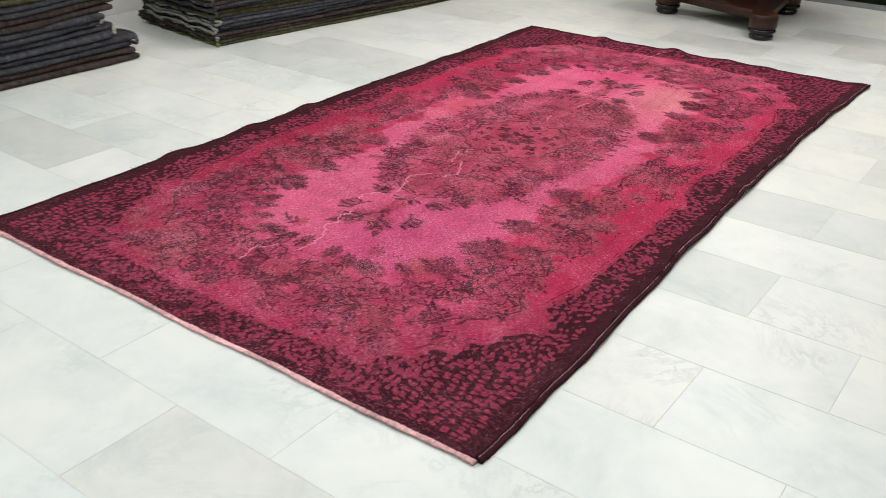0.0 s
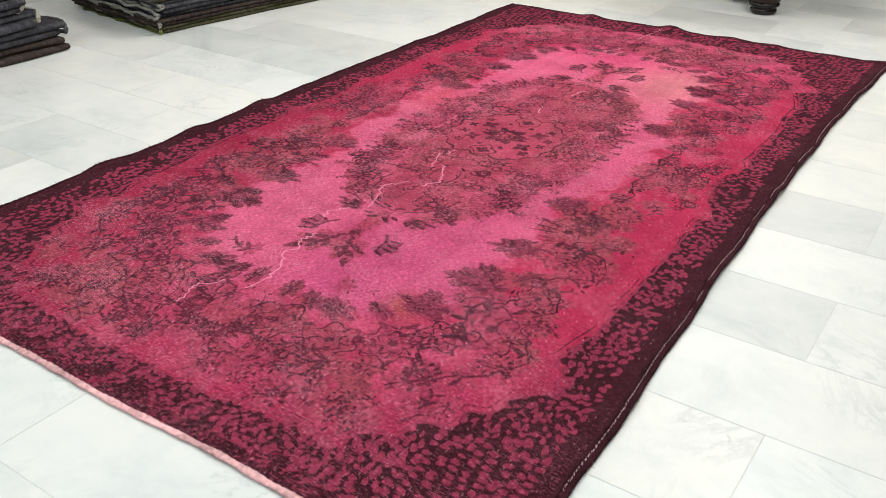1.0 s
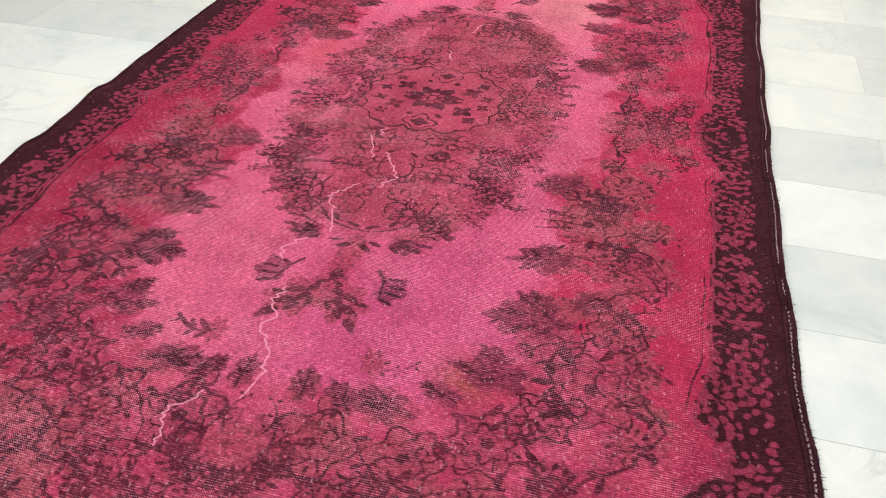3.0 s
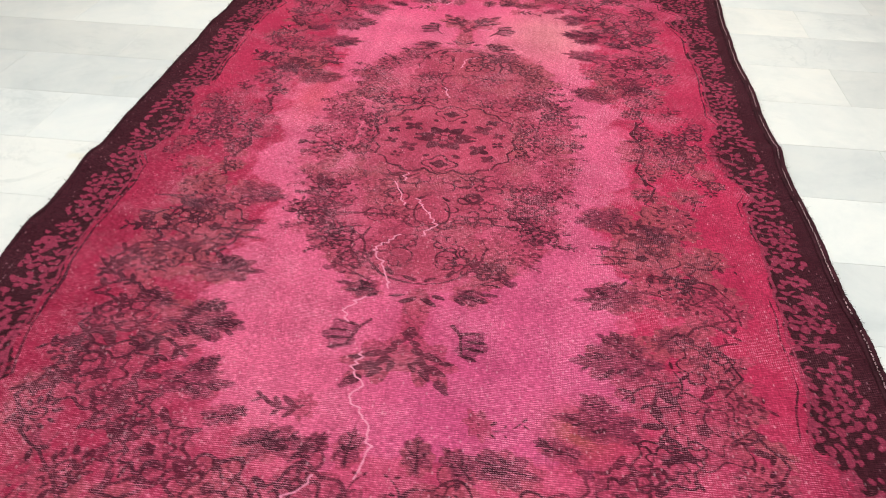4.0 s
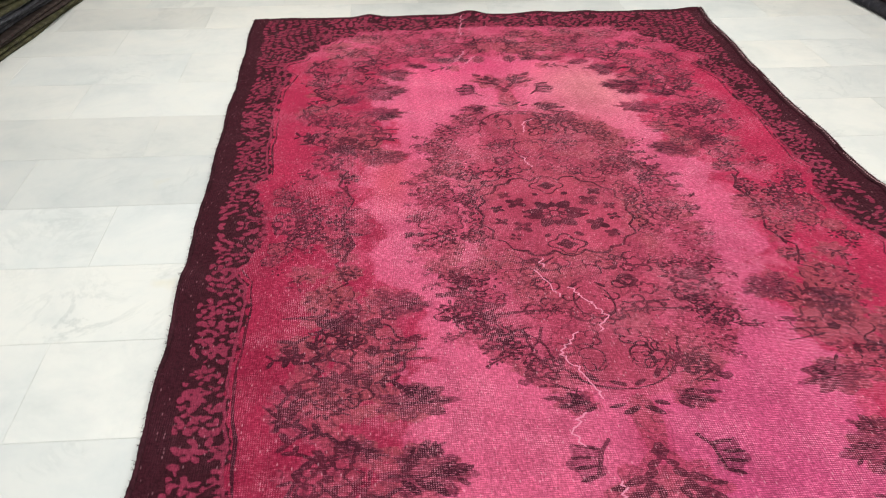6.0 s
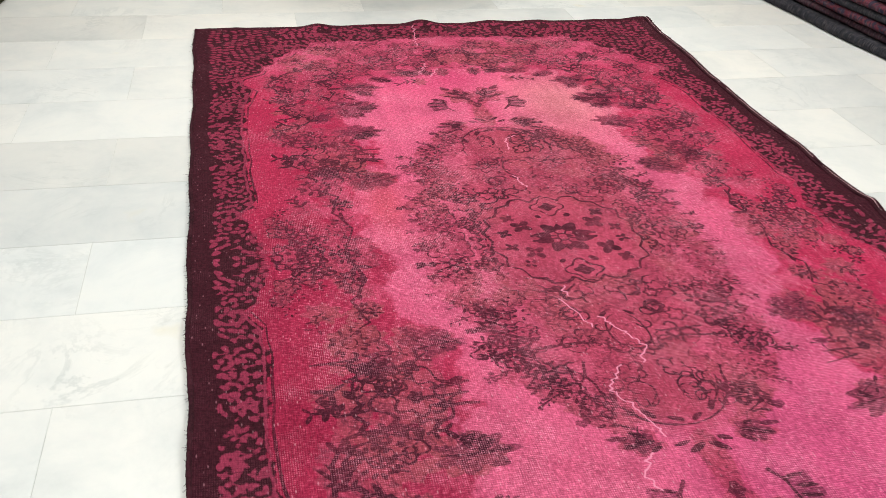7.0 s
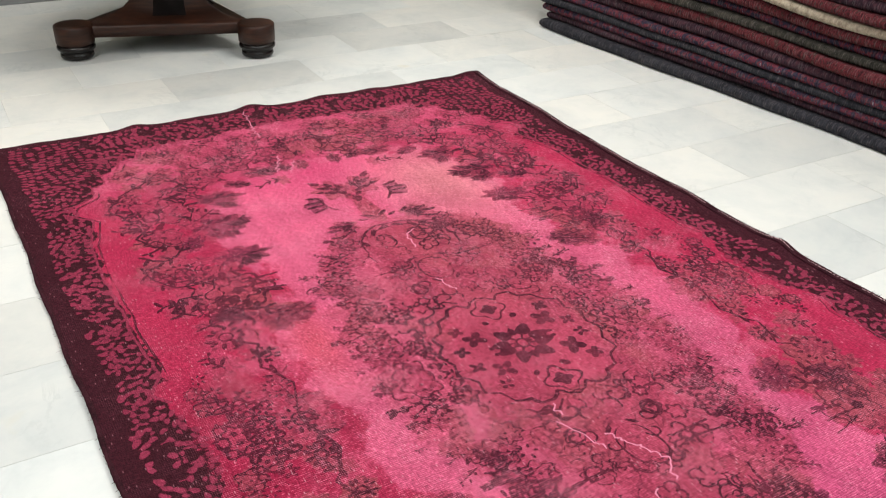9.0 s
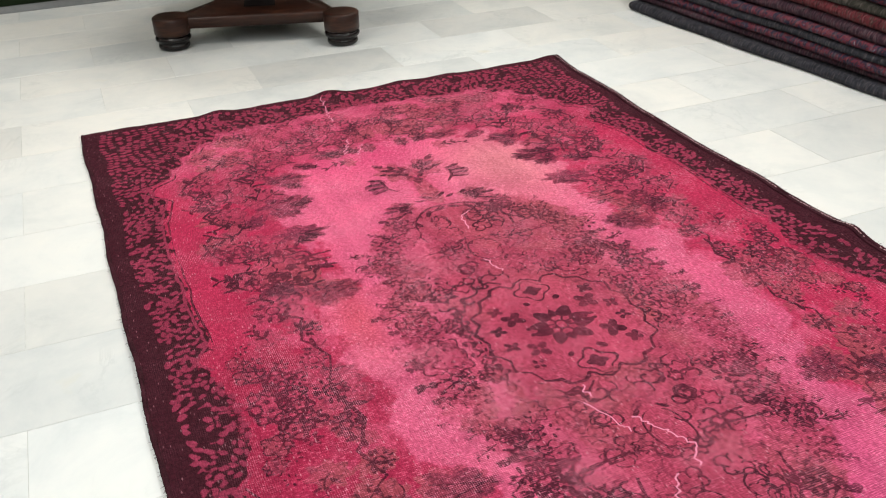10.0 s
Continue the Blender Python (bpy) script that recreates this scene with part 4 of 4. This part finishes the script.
    wear = 0.25 + 0.50 * near + 0.5 * soft(y - 0.22, 0.06) + 0.4 * pink - 0.2 * border + 0.3 * smooth_noise(x, y, 0.3, 51) - 0.45 * soft(medal, 0.02) + 0.4 * end + 0.6 * np.exp(-((x + 0.62) / 0.25) ** 2 - ((y - 1.50) / 0.38) ** 2)
    # one sheet with a short skirt down to the floor
    verts = np.stack([x, y, z], -1).reshape(-1, 3)
    i, j = np.meshgrid(np.arange(nx - 1), np.arange(ny - 1), indexing="ij")
    a = (i * ny + j).ravel()
    faces = np.stack([a, a + ny, a + ny + 1, a + 1], -1)
    rim = np.concatenate([np.arange(nx) * ny, (nx - 1) * ny + np.arange(1, ny), np.arange(nx - 2, -1, -1) * ny + ny - 1, np.arange(ny - 2, 0, -1)])
    low = verts[rim].copy()
    low[:, 2] = np.maximum(low[:, 2] - 0.0055, 0.0005)
    base = len(verts)
    k = np.arange(len(rim))
    nxt = (k + 1) % len(rim)
    skirt = np.stack([rim[k], base + k, base + nxt, rim[nxt]], -1)
    verts, faces = np.concatenate([verts, low]), np.concatenate([faces, skirt])
    mesh = bpy.data.meshes.new("carpet_sheet")
    mesh.vertices.add(len(verts))
    mesh.vertices.foreach_set("co", verts.astype(np.float32).ravel())
    mesh.loops.add(faces.size)
    mesh.loops.foreach_set("vertex_index", faces.astype(np.int32).ravel())
    mesh.polygons.add(len(faces))
    mesh.polygons.foreach_set("loop_start", np.arange(0, faces.size, 4, dtype=np.int32))
    mesh.update(calc_edges=True)
    mesh.shade_smooth()
    whole = lambda f: np.concatenate([f.ravel(), f.ravel()[rim]]).astype(np.float32)
    for name, f in (("ink", ink - ghost), ("bloom", bloom), ("shade", 0.5 + 0.5 * raw["shade"]), ("petal", petal), ("tear", tear), ("band", band), ("wear", np.clip(wear, 0, 1))):
        mesh.attributes.new(name, "FLOAT", "POINT").data.foreach_set("value", whole(f))
    rgba = np.ones((len(verts), 4), np.float32)
    flat = col.reshape(-1, 3)
    rgba[:, :3] = np.concatenate([flat, flat[rim]])
    mesh.attributes.new("dye", "FLOAT_COLOR", "POINT").data.foreach_set("color", rgba.ravel())
    mesh.materials.append(PILE)
    pile = new("carpet_sheet", mesh)
    pile.parent = root

    def cord(name, mat, path, radius, label, flat=0.85):
        bm = bmesh.new()
        rings = []
        for k, p in enumerate(path):
            q = path[min(k + 1, len(path) - 1)] - path[max(k - 1, 0)]
            q.normalize()
            n = Vector((-q.y, q.x, 0)).normalized()
            r = radius * (1 + 0.10 * math.sin(k * 1.9) + 0.12 * math.sin(k * 0.37) + 0.06 * math.sin(k * 0.11))
            rings.append([bm.verts.new(p + n * r * math.cos(w) + Vector((0, 0, r * flat * math.sin(w)))) for w in (2 * math.pi * m / 8 for m in range(8))])
        for r0, r1 in zip(rings, rings[1:]):
            for m in range(8):
                bm.faces.new((r0[m], r0[(m + 1) % 8], r1[(m + 1) % 8], r1[m]))
        bm.faces.new(rings[0])
        bm.faces.new(rings[-1][::-1])
        bmesh.ops.recalc_face_normals(bm, faces=bm.faces[:])
        return part(name, bm, mat, root, label)

    def along_side(edge, off, up):
        return [Vector((float(edge(q)) + off, q, float(lift(edge(q), np.float64(q))) + up)) for q in np.linspace(RY0 + 0.004, RY1 - 0.004, 520)]

    cord("side_cord", CORD, along_side(right_edge, 0.005, -0.001), 0.0062, "dark wool overcast cord")
    cord("side_cord", CORD, along_side(right_edge, -0.010, 0.001), 0.0045, "dark wool overcast cord")
    # short pale stitches, uneven in length, one row along the side
    line, bm, q = random.Random(77), bmesh.new(), RY0 + 0.01
    while q < RY1 - 0.02:
        d = line.uniform(0.005, 0.011)
        for k in range(2):
            a, b = q + d * k / 2, q + d * (k + 1) / 2
            off = -0.0025 + line.uniform(-0.0012, 0.0012)
            pa, pb = (Vector((float(right_edge(w)) + off, w, float(lift(right_edge(w), np.float64(w))) + 0.0052)) for w in (a, b))
            side, up = Vector((0.0013, 0, -0.0012)), Vector((0, 0, 0.0008))
            ring = [[bm.verts.new(p + e) for e in (side, up, Vector((-side.x, 0, side.z)))] for p in (pa, pb)]
            for m in range(2):
                bm.faces.new((ring[0][m], ring[0][m + 1], ring[1][m + 1], ring[1][m]))
        q += d + line.uniform(0.002, 0.006) + (0.05 if line.random() < 0.02 else 0)
    tagged(part("stitching", bm, THREAD, root), "pale broken stitching line", kind="stuff")

    def fuzz(edge, out, count, seed):
        """Loose wool hairs standing out from a side of the rug."""
        line, bm = random.Random(seed), bmesh.new()
        for _ in range(count):
            q = line.uniform(RY0 + 0.005, RY1 - 0.005)
            root_x = float(edge(q)) + out * line.uniform(-0.004, 0.008)
            base_z = float(lift(edge(q), np.float64(q))) + line.uniform(-0.002, 0.003)
            a, n = line.uniform(-0.9, 0.9), line.uniform(0.004, 0.012) * (1.5 if line.random() < 0.1 else 1)
            tip = Vector((root_x + out * n * math.cos(a), q + n * math.sin(a), max(0.001, base_z + line.uniform(-0.004, 0.005))))
            foot = Vector((root_x, q, base_z))
            wide = Vector((0.0006 * math.sin(a), 0.0007, 0.0003))
            bm.faces.new([bm.verts.new(p) for p in (foot - wide, foot + wide, tip)])
        return tagged(part("wool_fuzz", bm, CORD, root), "loose dark wool hairs", kind="stuff")

    fuzz(right_edge, 1, 2600, 81)
    fuzz(left_edge, -1, 900, 82)
    cord("side_cord", CORD, along_side(left_edge, -0.003, -0.001), 0.0055, "dark wool overcast cord")

    def along_end(at, up):
        xs = np.linspace(-0.93, 0.948, 330)
        sx = (xs + 0.932) / 1.884
        return [Vector((float(q), float(at - 0.012 * (1 - w) + 0.003 * math.sin(w * 21)), float(lift(np.float64(q), np.float64(at))) + up)) for q, w in zip(xs, sx)]

    cord("kilim_end", KILIM, along_end(RY0 - 0.006, -0.0015), 0.0082, "turned pale pink cotton kilim end", 0.40)
    return root


rug()


# ---- stacks of folded rugs ----
def folded_rug(length, depth, thick, mat, rng, plies=2, fringe=False, height=0.0, ends=()):
    """A rug folded into a long bundle: rounded plies one on another, sagging, with uneven ends. Its front lies along +y at x = 0."""
    root = new("folded_rug")
    for k in range(plies):
        bm = bmesh.new()
        n, m = 46, 14
        h = thick / plies
        shift, skew = rng.uniform(-0.020, 0.014), rng.uniform(-0.012, 0.012)
        e0, e1 = rng.uniform(-0.03, 0.02), rng.uniform(-0.02, 0.03)
        ph = [rng.uniform(0, 6.3) for _ in range(4)]
        rings = []
        for i in range(n + 1):
            w = (0.0, 0.004, 0.012)[i] if i < 3 else (1.0 - (0.0, 0.004, 0.012)[n - i] if n - i < 3 else i / n)
            yy = e0 + (length + e1 - e0) * w
            front = shift + skew * (w - 0.5) * 2 + 0.006 * math.sin(9 * w + ph[0]) + 0.004 * math.sin(27 * w + ph[1])
            z0 = k * h + 0.0012 * math.sin(14 * w + ph[2])
            z1 = (k + 1) * h - 0.0016 + 0.0014 * math.sin(11 * w + ph[3])
            squeeze = (0.72, 0.92, 0.98)[min(i, n - i)] if min(i, n - i) < 3 else 1.0
            sag = 0.045 * math.sin(5.2 * w + 0.9) + 0.026 * math.sin(12.5 * w + 2.0) - 0.05 * math.exp(-w * 14)
            z0, z1 = z0 + (height + z0) * sag, z1 + (height + z1) * sag
            mid, half = (z0 + z1) / 2, (z1 - z0) / 2 * squeeze
            ring = []
            for j in range(m):
                a = -math.pi / 2 + math.pi * j / (m - 1)
                ring.append(bm.verts.new((front - half + half * 1.15 * math.cos(a), yy, mid + half * math.sin(a))))
            ring.append(bm.verts.new((-depth, yy, mid + half)))
            ring.append(bm.verts.new((-depth, yy, mid - half)))
            rings.append(ring)
        q = m + 2
        for r0, r1 in zip(rings, rings[1:]):
            for j in range(q):
                bm.faces.new((r0[j], r0[(j + 1) % q], r1[(j + 1) % q], r1[j]))
        bm.faces.new(rings[0])
        bm.faces.new(rings[-1][::-1])
        bmesh.ops.recalc_face_normals(bm, faces=bm.faces[:])
        part("ply", bm, mat, root)
    # overcast ends: a loop of thick yarn that runs in along the end, turns at the fold and runs back
    for end, mat_b in ends:
        bm = bmesh.new()
        rings = []
        ph, high = rng.uniform(0, 6), (height + thick * 0.5) * SAG0 * (1 - end)
        at = -0.012 if end == 0 else length + 0.010
        n = 110
        for i in range(n):
            w = i / (n - 1)
            run = abs(2 * w - 1)
            up = 0.5 + 0.40 * math.copysign(min(1.0, run * 9) ** 0.6, w - 0.5)
            p = Vector((0.010 - depth * 0.9 * run ** 1.3, at + 0.007 * math.sin(31 * run + ph), thick * up + high + 0.006 * math.sin(17 * run + ph)))
            r = 0.0078 * (1 + 0.18 * math.sin(i * 2.3) + 0.15 * math.sin(i * 0.7))
            rings.append([bm.verts.new(p + Vector((r * 0.5 * math.cos(c), r * math.cos(c), r * math.sin(c)))) for c in (math.pi / 3 * m for m in range(6))])
        for r0, r1 in zip(rings, rings[1:]):
            for m in range(6):
                bm.faces.new((r0[m], r0[(m + 1) % 6], r1[(m + 1) % 6], r1[m]))
        bm.faces.new(rings[0])
        bm.faces.new(rings[-1][::-1])
        bmesh.ops.recalc_face_normals(bm, faces=bm.faces[:])
        part("end_binding", bm, mat_b, root, "thick overcast yarn along the end")
    if fringe:
        bm = bmesh.new()
        for i in range(70):
            xx = -rng.uniform(0.0, depth * 0.8)
            zz = rng.uniform(0.15, 0.95) * thick
            a = Vector((xx, rng.uniform(-0.01, 0.01), zz))
            b = a + Vector((rng.uniform(-0.012, 0.012), -rng.uniform(0.015, 0.04), rng.uniform(-0.018, 0.004)))
            side = Vector((0.0022, 0, 0.001))
            up = Vector((0, 0, 0.0025))
            vs = [bm.verts.new(p) for p in (a - side, a + side, b + side, b - side, a + up, b + up)]
            for f in ((0, 1, 2, 3), (0, 4, 5, 3), (1, 2, 5, 4)):
                bm.faces.new([vs[g] for g in f])
        tagged(part("fringe", bm, FRINGE, root, "pale frayed cotton fringe", False), kind="stuff")
    return root


SAG0 = 0.045 * math.sin(0.9) + 0.026 * math.sin(2.0) - 0.05
BINDINGS = [plain("grey_binding", (0.20, 0.20, 0.18), 0.95, 140, 0.45, 0.6), plain("pale_binding", (0.36, 0.34, 0.28), 0.95, 140, 0.45, 0.6),
            plain("olive_binding", (0.15, 0.17, 0.05), 0.95, 140, 0.45, 0.6), plain("charcoal_binding", (0.06, 0.06, 0.065), 0.95, 140, 0.45, 0.6)]
FRINGE = plain("cotton_fringe", (0.42, 0.40, 0.37), 0.95, 120, 0.3)
DARKS = [
    ("charcoal", textile("charcoal_wool", [(0.018, 0.018, 0.022), (0.042, 0.042, 0.050), (0.075, 0.075, 0.085)])),
    ("slate grey", textile("slate_wool", [(0.028, 0.029, 0.036), (0.06, 0.062, 0.075), (0.10, 0.10, 0.115)])),
    ("dark olive", textile("olive_wool", [(0.024, 0.024, 0.013), (0.050, 0.048, 0.022), (0.10, 0.095, 0.05)])),
    ("brown-black", textile("brown_wool", [(0.016, 0.011, 0.010), (0.04, 0.028, 0.025), (0.07, 0.052, 0.045)])),
]
REDS = [
    ("dark maroon", textile("maroon_wool", [(0.014, 0.006, 0.008), (0.042, 0.009, 0.012), (0.11, 0.019, 0.025), (0.036, 0.015, 0.015), (0.11, 0.07, 0.06)], 30.0)),
    ("navy and red", textile("navy_wool", [(0.010, 0.010, 0.018), (0.022, 0.019, 0.042), (0.024, 0.018, 0.030), (0.13, 0.020, 0.028), (0.026, 0.020, 0.055), (0.24, 0.20, 0.20)], 24.0)),
    ("dark grey-green", textile("greygreen_wool", [(0.013, 0.012, 0.010), (0.028, 0.026, 0.021), (0.070, 0.062, 0.050)], 30.0)),
    ("aubergine", textile("aubergine_wool", [(0.016, 0.009, 0.014), (0.036, 0.017, 0.026), (0.09, 0.03, 0.038)], 36.0)),
    ("faded beige", textile("beige_wool", [(0.17, 0.135, 0.10), (0.33, 0.28, 0.21), (0.46, 0.40, 0.31)], 26.0)),
    ("charcoal", textile("black_wool", [(0.010, 0.010, 0.013), (0.022, 0.022, 0.028), (0.045, 0.045, 0.055)], 30.0)),
]


def stack(group, place, length, depth, order, palette, thick, rng, plies, where, fringes=(), bound=(), end=0, drawn_back=()):
    z = 0.0
    for k, c in enumerate(order):
        name, mat = palette[c]
        h = thick * rng.uniform(0.82, 1.2)
        back = drawn_back[k % len(drawn_back)] if drawn_back else 0.0
        ob = folded_rug(length * rng.uniform(0.985, 1.015) - back, depth, h, mat, rng, plies, k in fringes, z, ((end, BINDINGS[rng.randrange(4)]),) if k in bound else ())
        tagged(ob, "folded %s woollen rug %s" % (name, "lowest in a stack on marble" if k == 0 else "stacked " + where), "folded rug", group)
        ob.matrix_basis = place @ pose(rng.uniform(-0.012, 0.010), rng.uniform(-0.025, 0.025), z, 0, 0, rng.uniform(-0.5, 0.5))
        z += h + 0.0005


rng = random.Random(21)
stack("stack of dark folded rugs", pose(-2.035, 1.92, 0, 0, 0, -8.0), 2.15, 0.80, (2, 3, 0, 1, 2, 0, 3, 1, 0, 2, 1, 0, 3, 0), DARKS, 0.036, rng, 2, "beside the long wall", (9,), (0, 1, 2, 3, 4, 5, 6, 8, 10), 0)
stack("low stack of grey folded rugs", pose(-2.22, -0.55, 0, 0, 0, -1.5), 2.04, 0.80, (3, 0, 1, 0, 3, 1, 2, 0, 1, 0), DARKS, 0.060, rng, 2, "beside the long wall", (), (1, 2, 3, 5, 6, 7), 1, (0.0, 0.02, 0.10, 0.20, 0.05, 0.06, 0.03, 0.09))
stack("stack of red and navy folded rugs", pose(1.675, 3.94, 0, 0, 0, 180 + 4.7), 2.35, 0.27, (5, 3, 1, 5, 1, 3, 0, 2, 1, 0, 4, 0, 3, 0, 2, 1, 0, 3), REDS, 0.040, rng, 1, "before a green dado", (3, 5, 9), (4, 7), 0)


# ---- pedestal table ----
def pedestal_table():
    root = tagged(new("pedestal_table"), "dark polished wooden pedestal table on a three-lobed platform base", "table")
    root.location = (-0.045, 4.44, 0)
    reach = 0.455
    angles = [math.radians(a) for a in (191, 305, 68)]
    # platform: a three-lobed plate with hollowed sides that sweeps up to the column
    bm = bmesh.new()
    n = 180

    def outline(a, k):
        away = max(math.cos(a - b - math.pi / 3 - 0.02) for b in angles)
        r = min(0.232 / max(0.5, away), reach + 0.02)
        return r * (1 - k) + 0.098 * k

    levels = [(0.0, 0.088), (0.0, 0.130), (0.02, 0.136), (0.22, 0.142), (0.45, 0.156), (0.66, 0.185), (0.83, 0.24), (0.94, 0.31), (1.0, 0.39)]
    rings = []
    for k, z in levels:
        rings.append([bm.verts.new((outline(2 * math.pi * i / n, k) * math.cos(2 * math.pi * i / n), outline(2 * math.pi * i / n, k) * math.sin(2 * math.pi * i / n), z)) for i in range(n)])
    for r0, r1 in zip(rings, rings[1:]):
        for i in range(n):
            bm.faces.new((r0[i], r0[(i + 1) % n], r1[(i + 1) % n], r1[i]))
    bm.faces.new(rings[0][::-1])
    bm.faces.new(rings[-1])
    part("platform", bm, WOOD, root, "hollow-sided platform sweeping up to the column")
    for a in angles:
        bm = bmesh.new()
        mid = a + math.pi / 3
        pairs = []
        for k, z in levels[4:]:
            r = outline(mid, k) + 0.004
            half = 0.072 - 0.012 * (k - 0.45) / 0.55
            c, q = Vector((math.cos(mid), math.sin(mid), 0)), Vector((-math.sin(mid), math.cos(mid), 0))
            pairs.append([bm.verts.new(c * (r - d) + q * half * e + Vector((0, 0, z + 0.004))) for e, d in ((-1, 0.030), (-0.97, 0.0), (0.97, 0.0), (1, 0.030))])
        for r0, r1 in zip(pairs, pairs[1:]):
            for m in range(3):
                bm.faces.new((r0[m], r0[m + 1], r1[m + 1], r1[m]))
        bmesh.ops.recalc_face_normals(bm, faces=bm.faces[:])
        part("panel", bm, PANEL, root, "black inset panel")
    part("column", lathe_bm([(0.108, 0.38), (0.115, 0.40), (0.10, 0.425), (0.085, 0.50), (0.078, 0.60), (0.095, 0.66), (0.12, 0.70), (0.12, 0.715)], 6), WOOD, root, "faceted tapering column", False)
    part("tabletop", lathe_bm([(0.45, 0.715), (0.58, 0.72), (0.60, 0.735), (0.595, 0.75), (0.57, 0.755)], 72), WOOD, root, "round polished top")
    for a in angles:
        px, py = reach * math.cos(a), reach * math.sin(a)
        foot = part("foot", lathe_bm([(0.050, 0.0), (0.064, 0.005), (0.070, 0.015), (0.068, 0.027), (0.062, 0.033), (0.066, 0.037), (0.078, 0.044), (0.080, 0.053), (0.074, 0.062), (0.068, 0.066), (0.068, 0.074)], 40), BLACK, root, "black turned bun foot")
        foot.location = (px, py, 0)
        drum = part("lobe", lathe_bm([(0.074, 0.066), (0.079, 0.070), (0.080, 0.140), (0.076, 0.146), (0.060, 0.148)], 40), WOOD, root, "rounded platform end above the foot")
        drum.location = (px, py, 0)
    return root


pedestal_table()


# ---- floor: a bed of grout, marble slabs laid in half bond ----
floor = structure("floor", box_bm(X0 - 0.15, X1 + 0.15, Y0 - 0.15, Y1 + 0.15, -0.10, -0.0008), GROUT, "white marble tile floor in half bond with fine joints")
TILE_X, TILE_Y, JOINT = 0.60, 0.30, 0.0014


def tile_mesh(wide, deep):
    bm = bmesh.new()
    a, b, e = (wide - JOINT) / 2, (deep - JOINT) / 2, 0.0003
    low = [bm.verts.new((sx * a, sy * b, -0.0007)) for sx, sy in ((-1, -1), (1, -1), (1, 1), (-1, 1))]
    mid = [bm.verts.new((sx * a, sy * b, -e)) for sx, sy in ((-1, -1), (1, -1), (1, 1), (-1, 1))]
    top = [bm.verts.new((sx * (a - e), sy * (b - e), 0)) for sx, sy in ((-1, -1), (1, -1), (1, 1), (-1, 1))]
    for r0, r1 in ((low, mid), (mid, top)):
        for i in range(4):
            bm.faces.new((r0[i], r0[(i + 1) % 4], r1[(i + 1) % 4], r1[i]))
    bm.faces.new(top)
    mesh = bpy.data.meshes.new("tile")
    bm.to_mesh(mesh)
    bm.free()
    mesh.materials.append(MARBLE)
    return mesh


# slabs that are plainly greyer than the rest, by a place that each one holds
GREY_SLABS = [(-1.14, 2.40), (-1.18, 2.02), (-1.62, 2.03), (1.29, 2.22), (1.07, 1.05), (1.43, 2.35), (0.03, 3.75), (0.72, 4.05), (1.07, 3.96), (-1.54, 0.62), (-1.31, 2.26), (-0.55, 4.3), (0.4, 4.4), (1.08, 1.66)]
# the rows run at a slight angle to the rug
LAID = pose(1.2, 1.2, 0, 0, 0, -0.75) @ pose(-1.2, -1.2, 0)
rng = random.Random(3)
meshes = {}
y = 0.62 - 12 * TILE_Y
while y < Y1:
    odd = round((y - 0.62) / TILE_Y) % 2
    x = 1.51 - 8 * TILE_X + (0.30 if odd else 0.0)
    while x < X1:
        x_a, x_b, y_a, y_b = max(x, X0), min(x + TILE_X, X1), max(y, Y0), min(y + TILE_Y, Y1)
        if x_b - x_a > 0.02 and y_b - y_a > 0.02:
            key = (round(x_b - x_a, 3), round(y_b - y_a, 3))
            if key not in meshes:
                meshes[key] = tile_mesh(*key)
            tile = new("tile", meshes[key])
            tile.parent = floor
            tile.matrix_basis = LAID @ pose((x_a + x_b) / 2, (y_a + y_b) / 2, rng.uniform(-0.0001, 0.0001))
            g = rng.uniform(0.955, 1.0)
            if any(x_a < p < x_b and y_a < q < y_b for p, q in GREY_SLABS):
                g = rng.uniform(0.82, 0.87)
            elif rng.random() < 0.12:
                g = rng.uniform(0.88, 0.92)
            tint = rng.uniform(-0.015, 0.015)
            tile.color = (g * (1 + tint), g, g * (1 - tint), 1)
        x += TILE_X
    y += TILE_Y
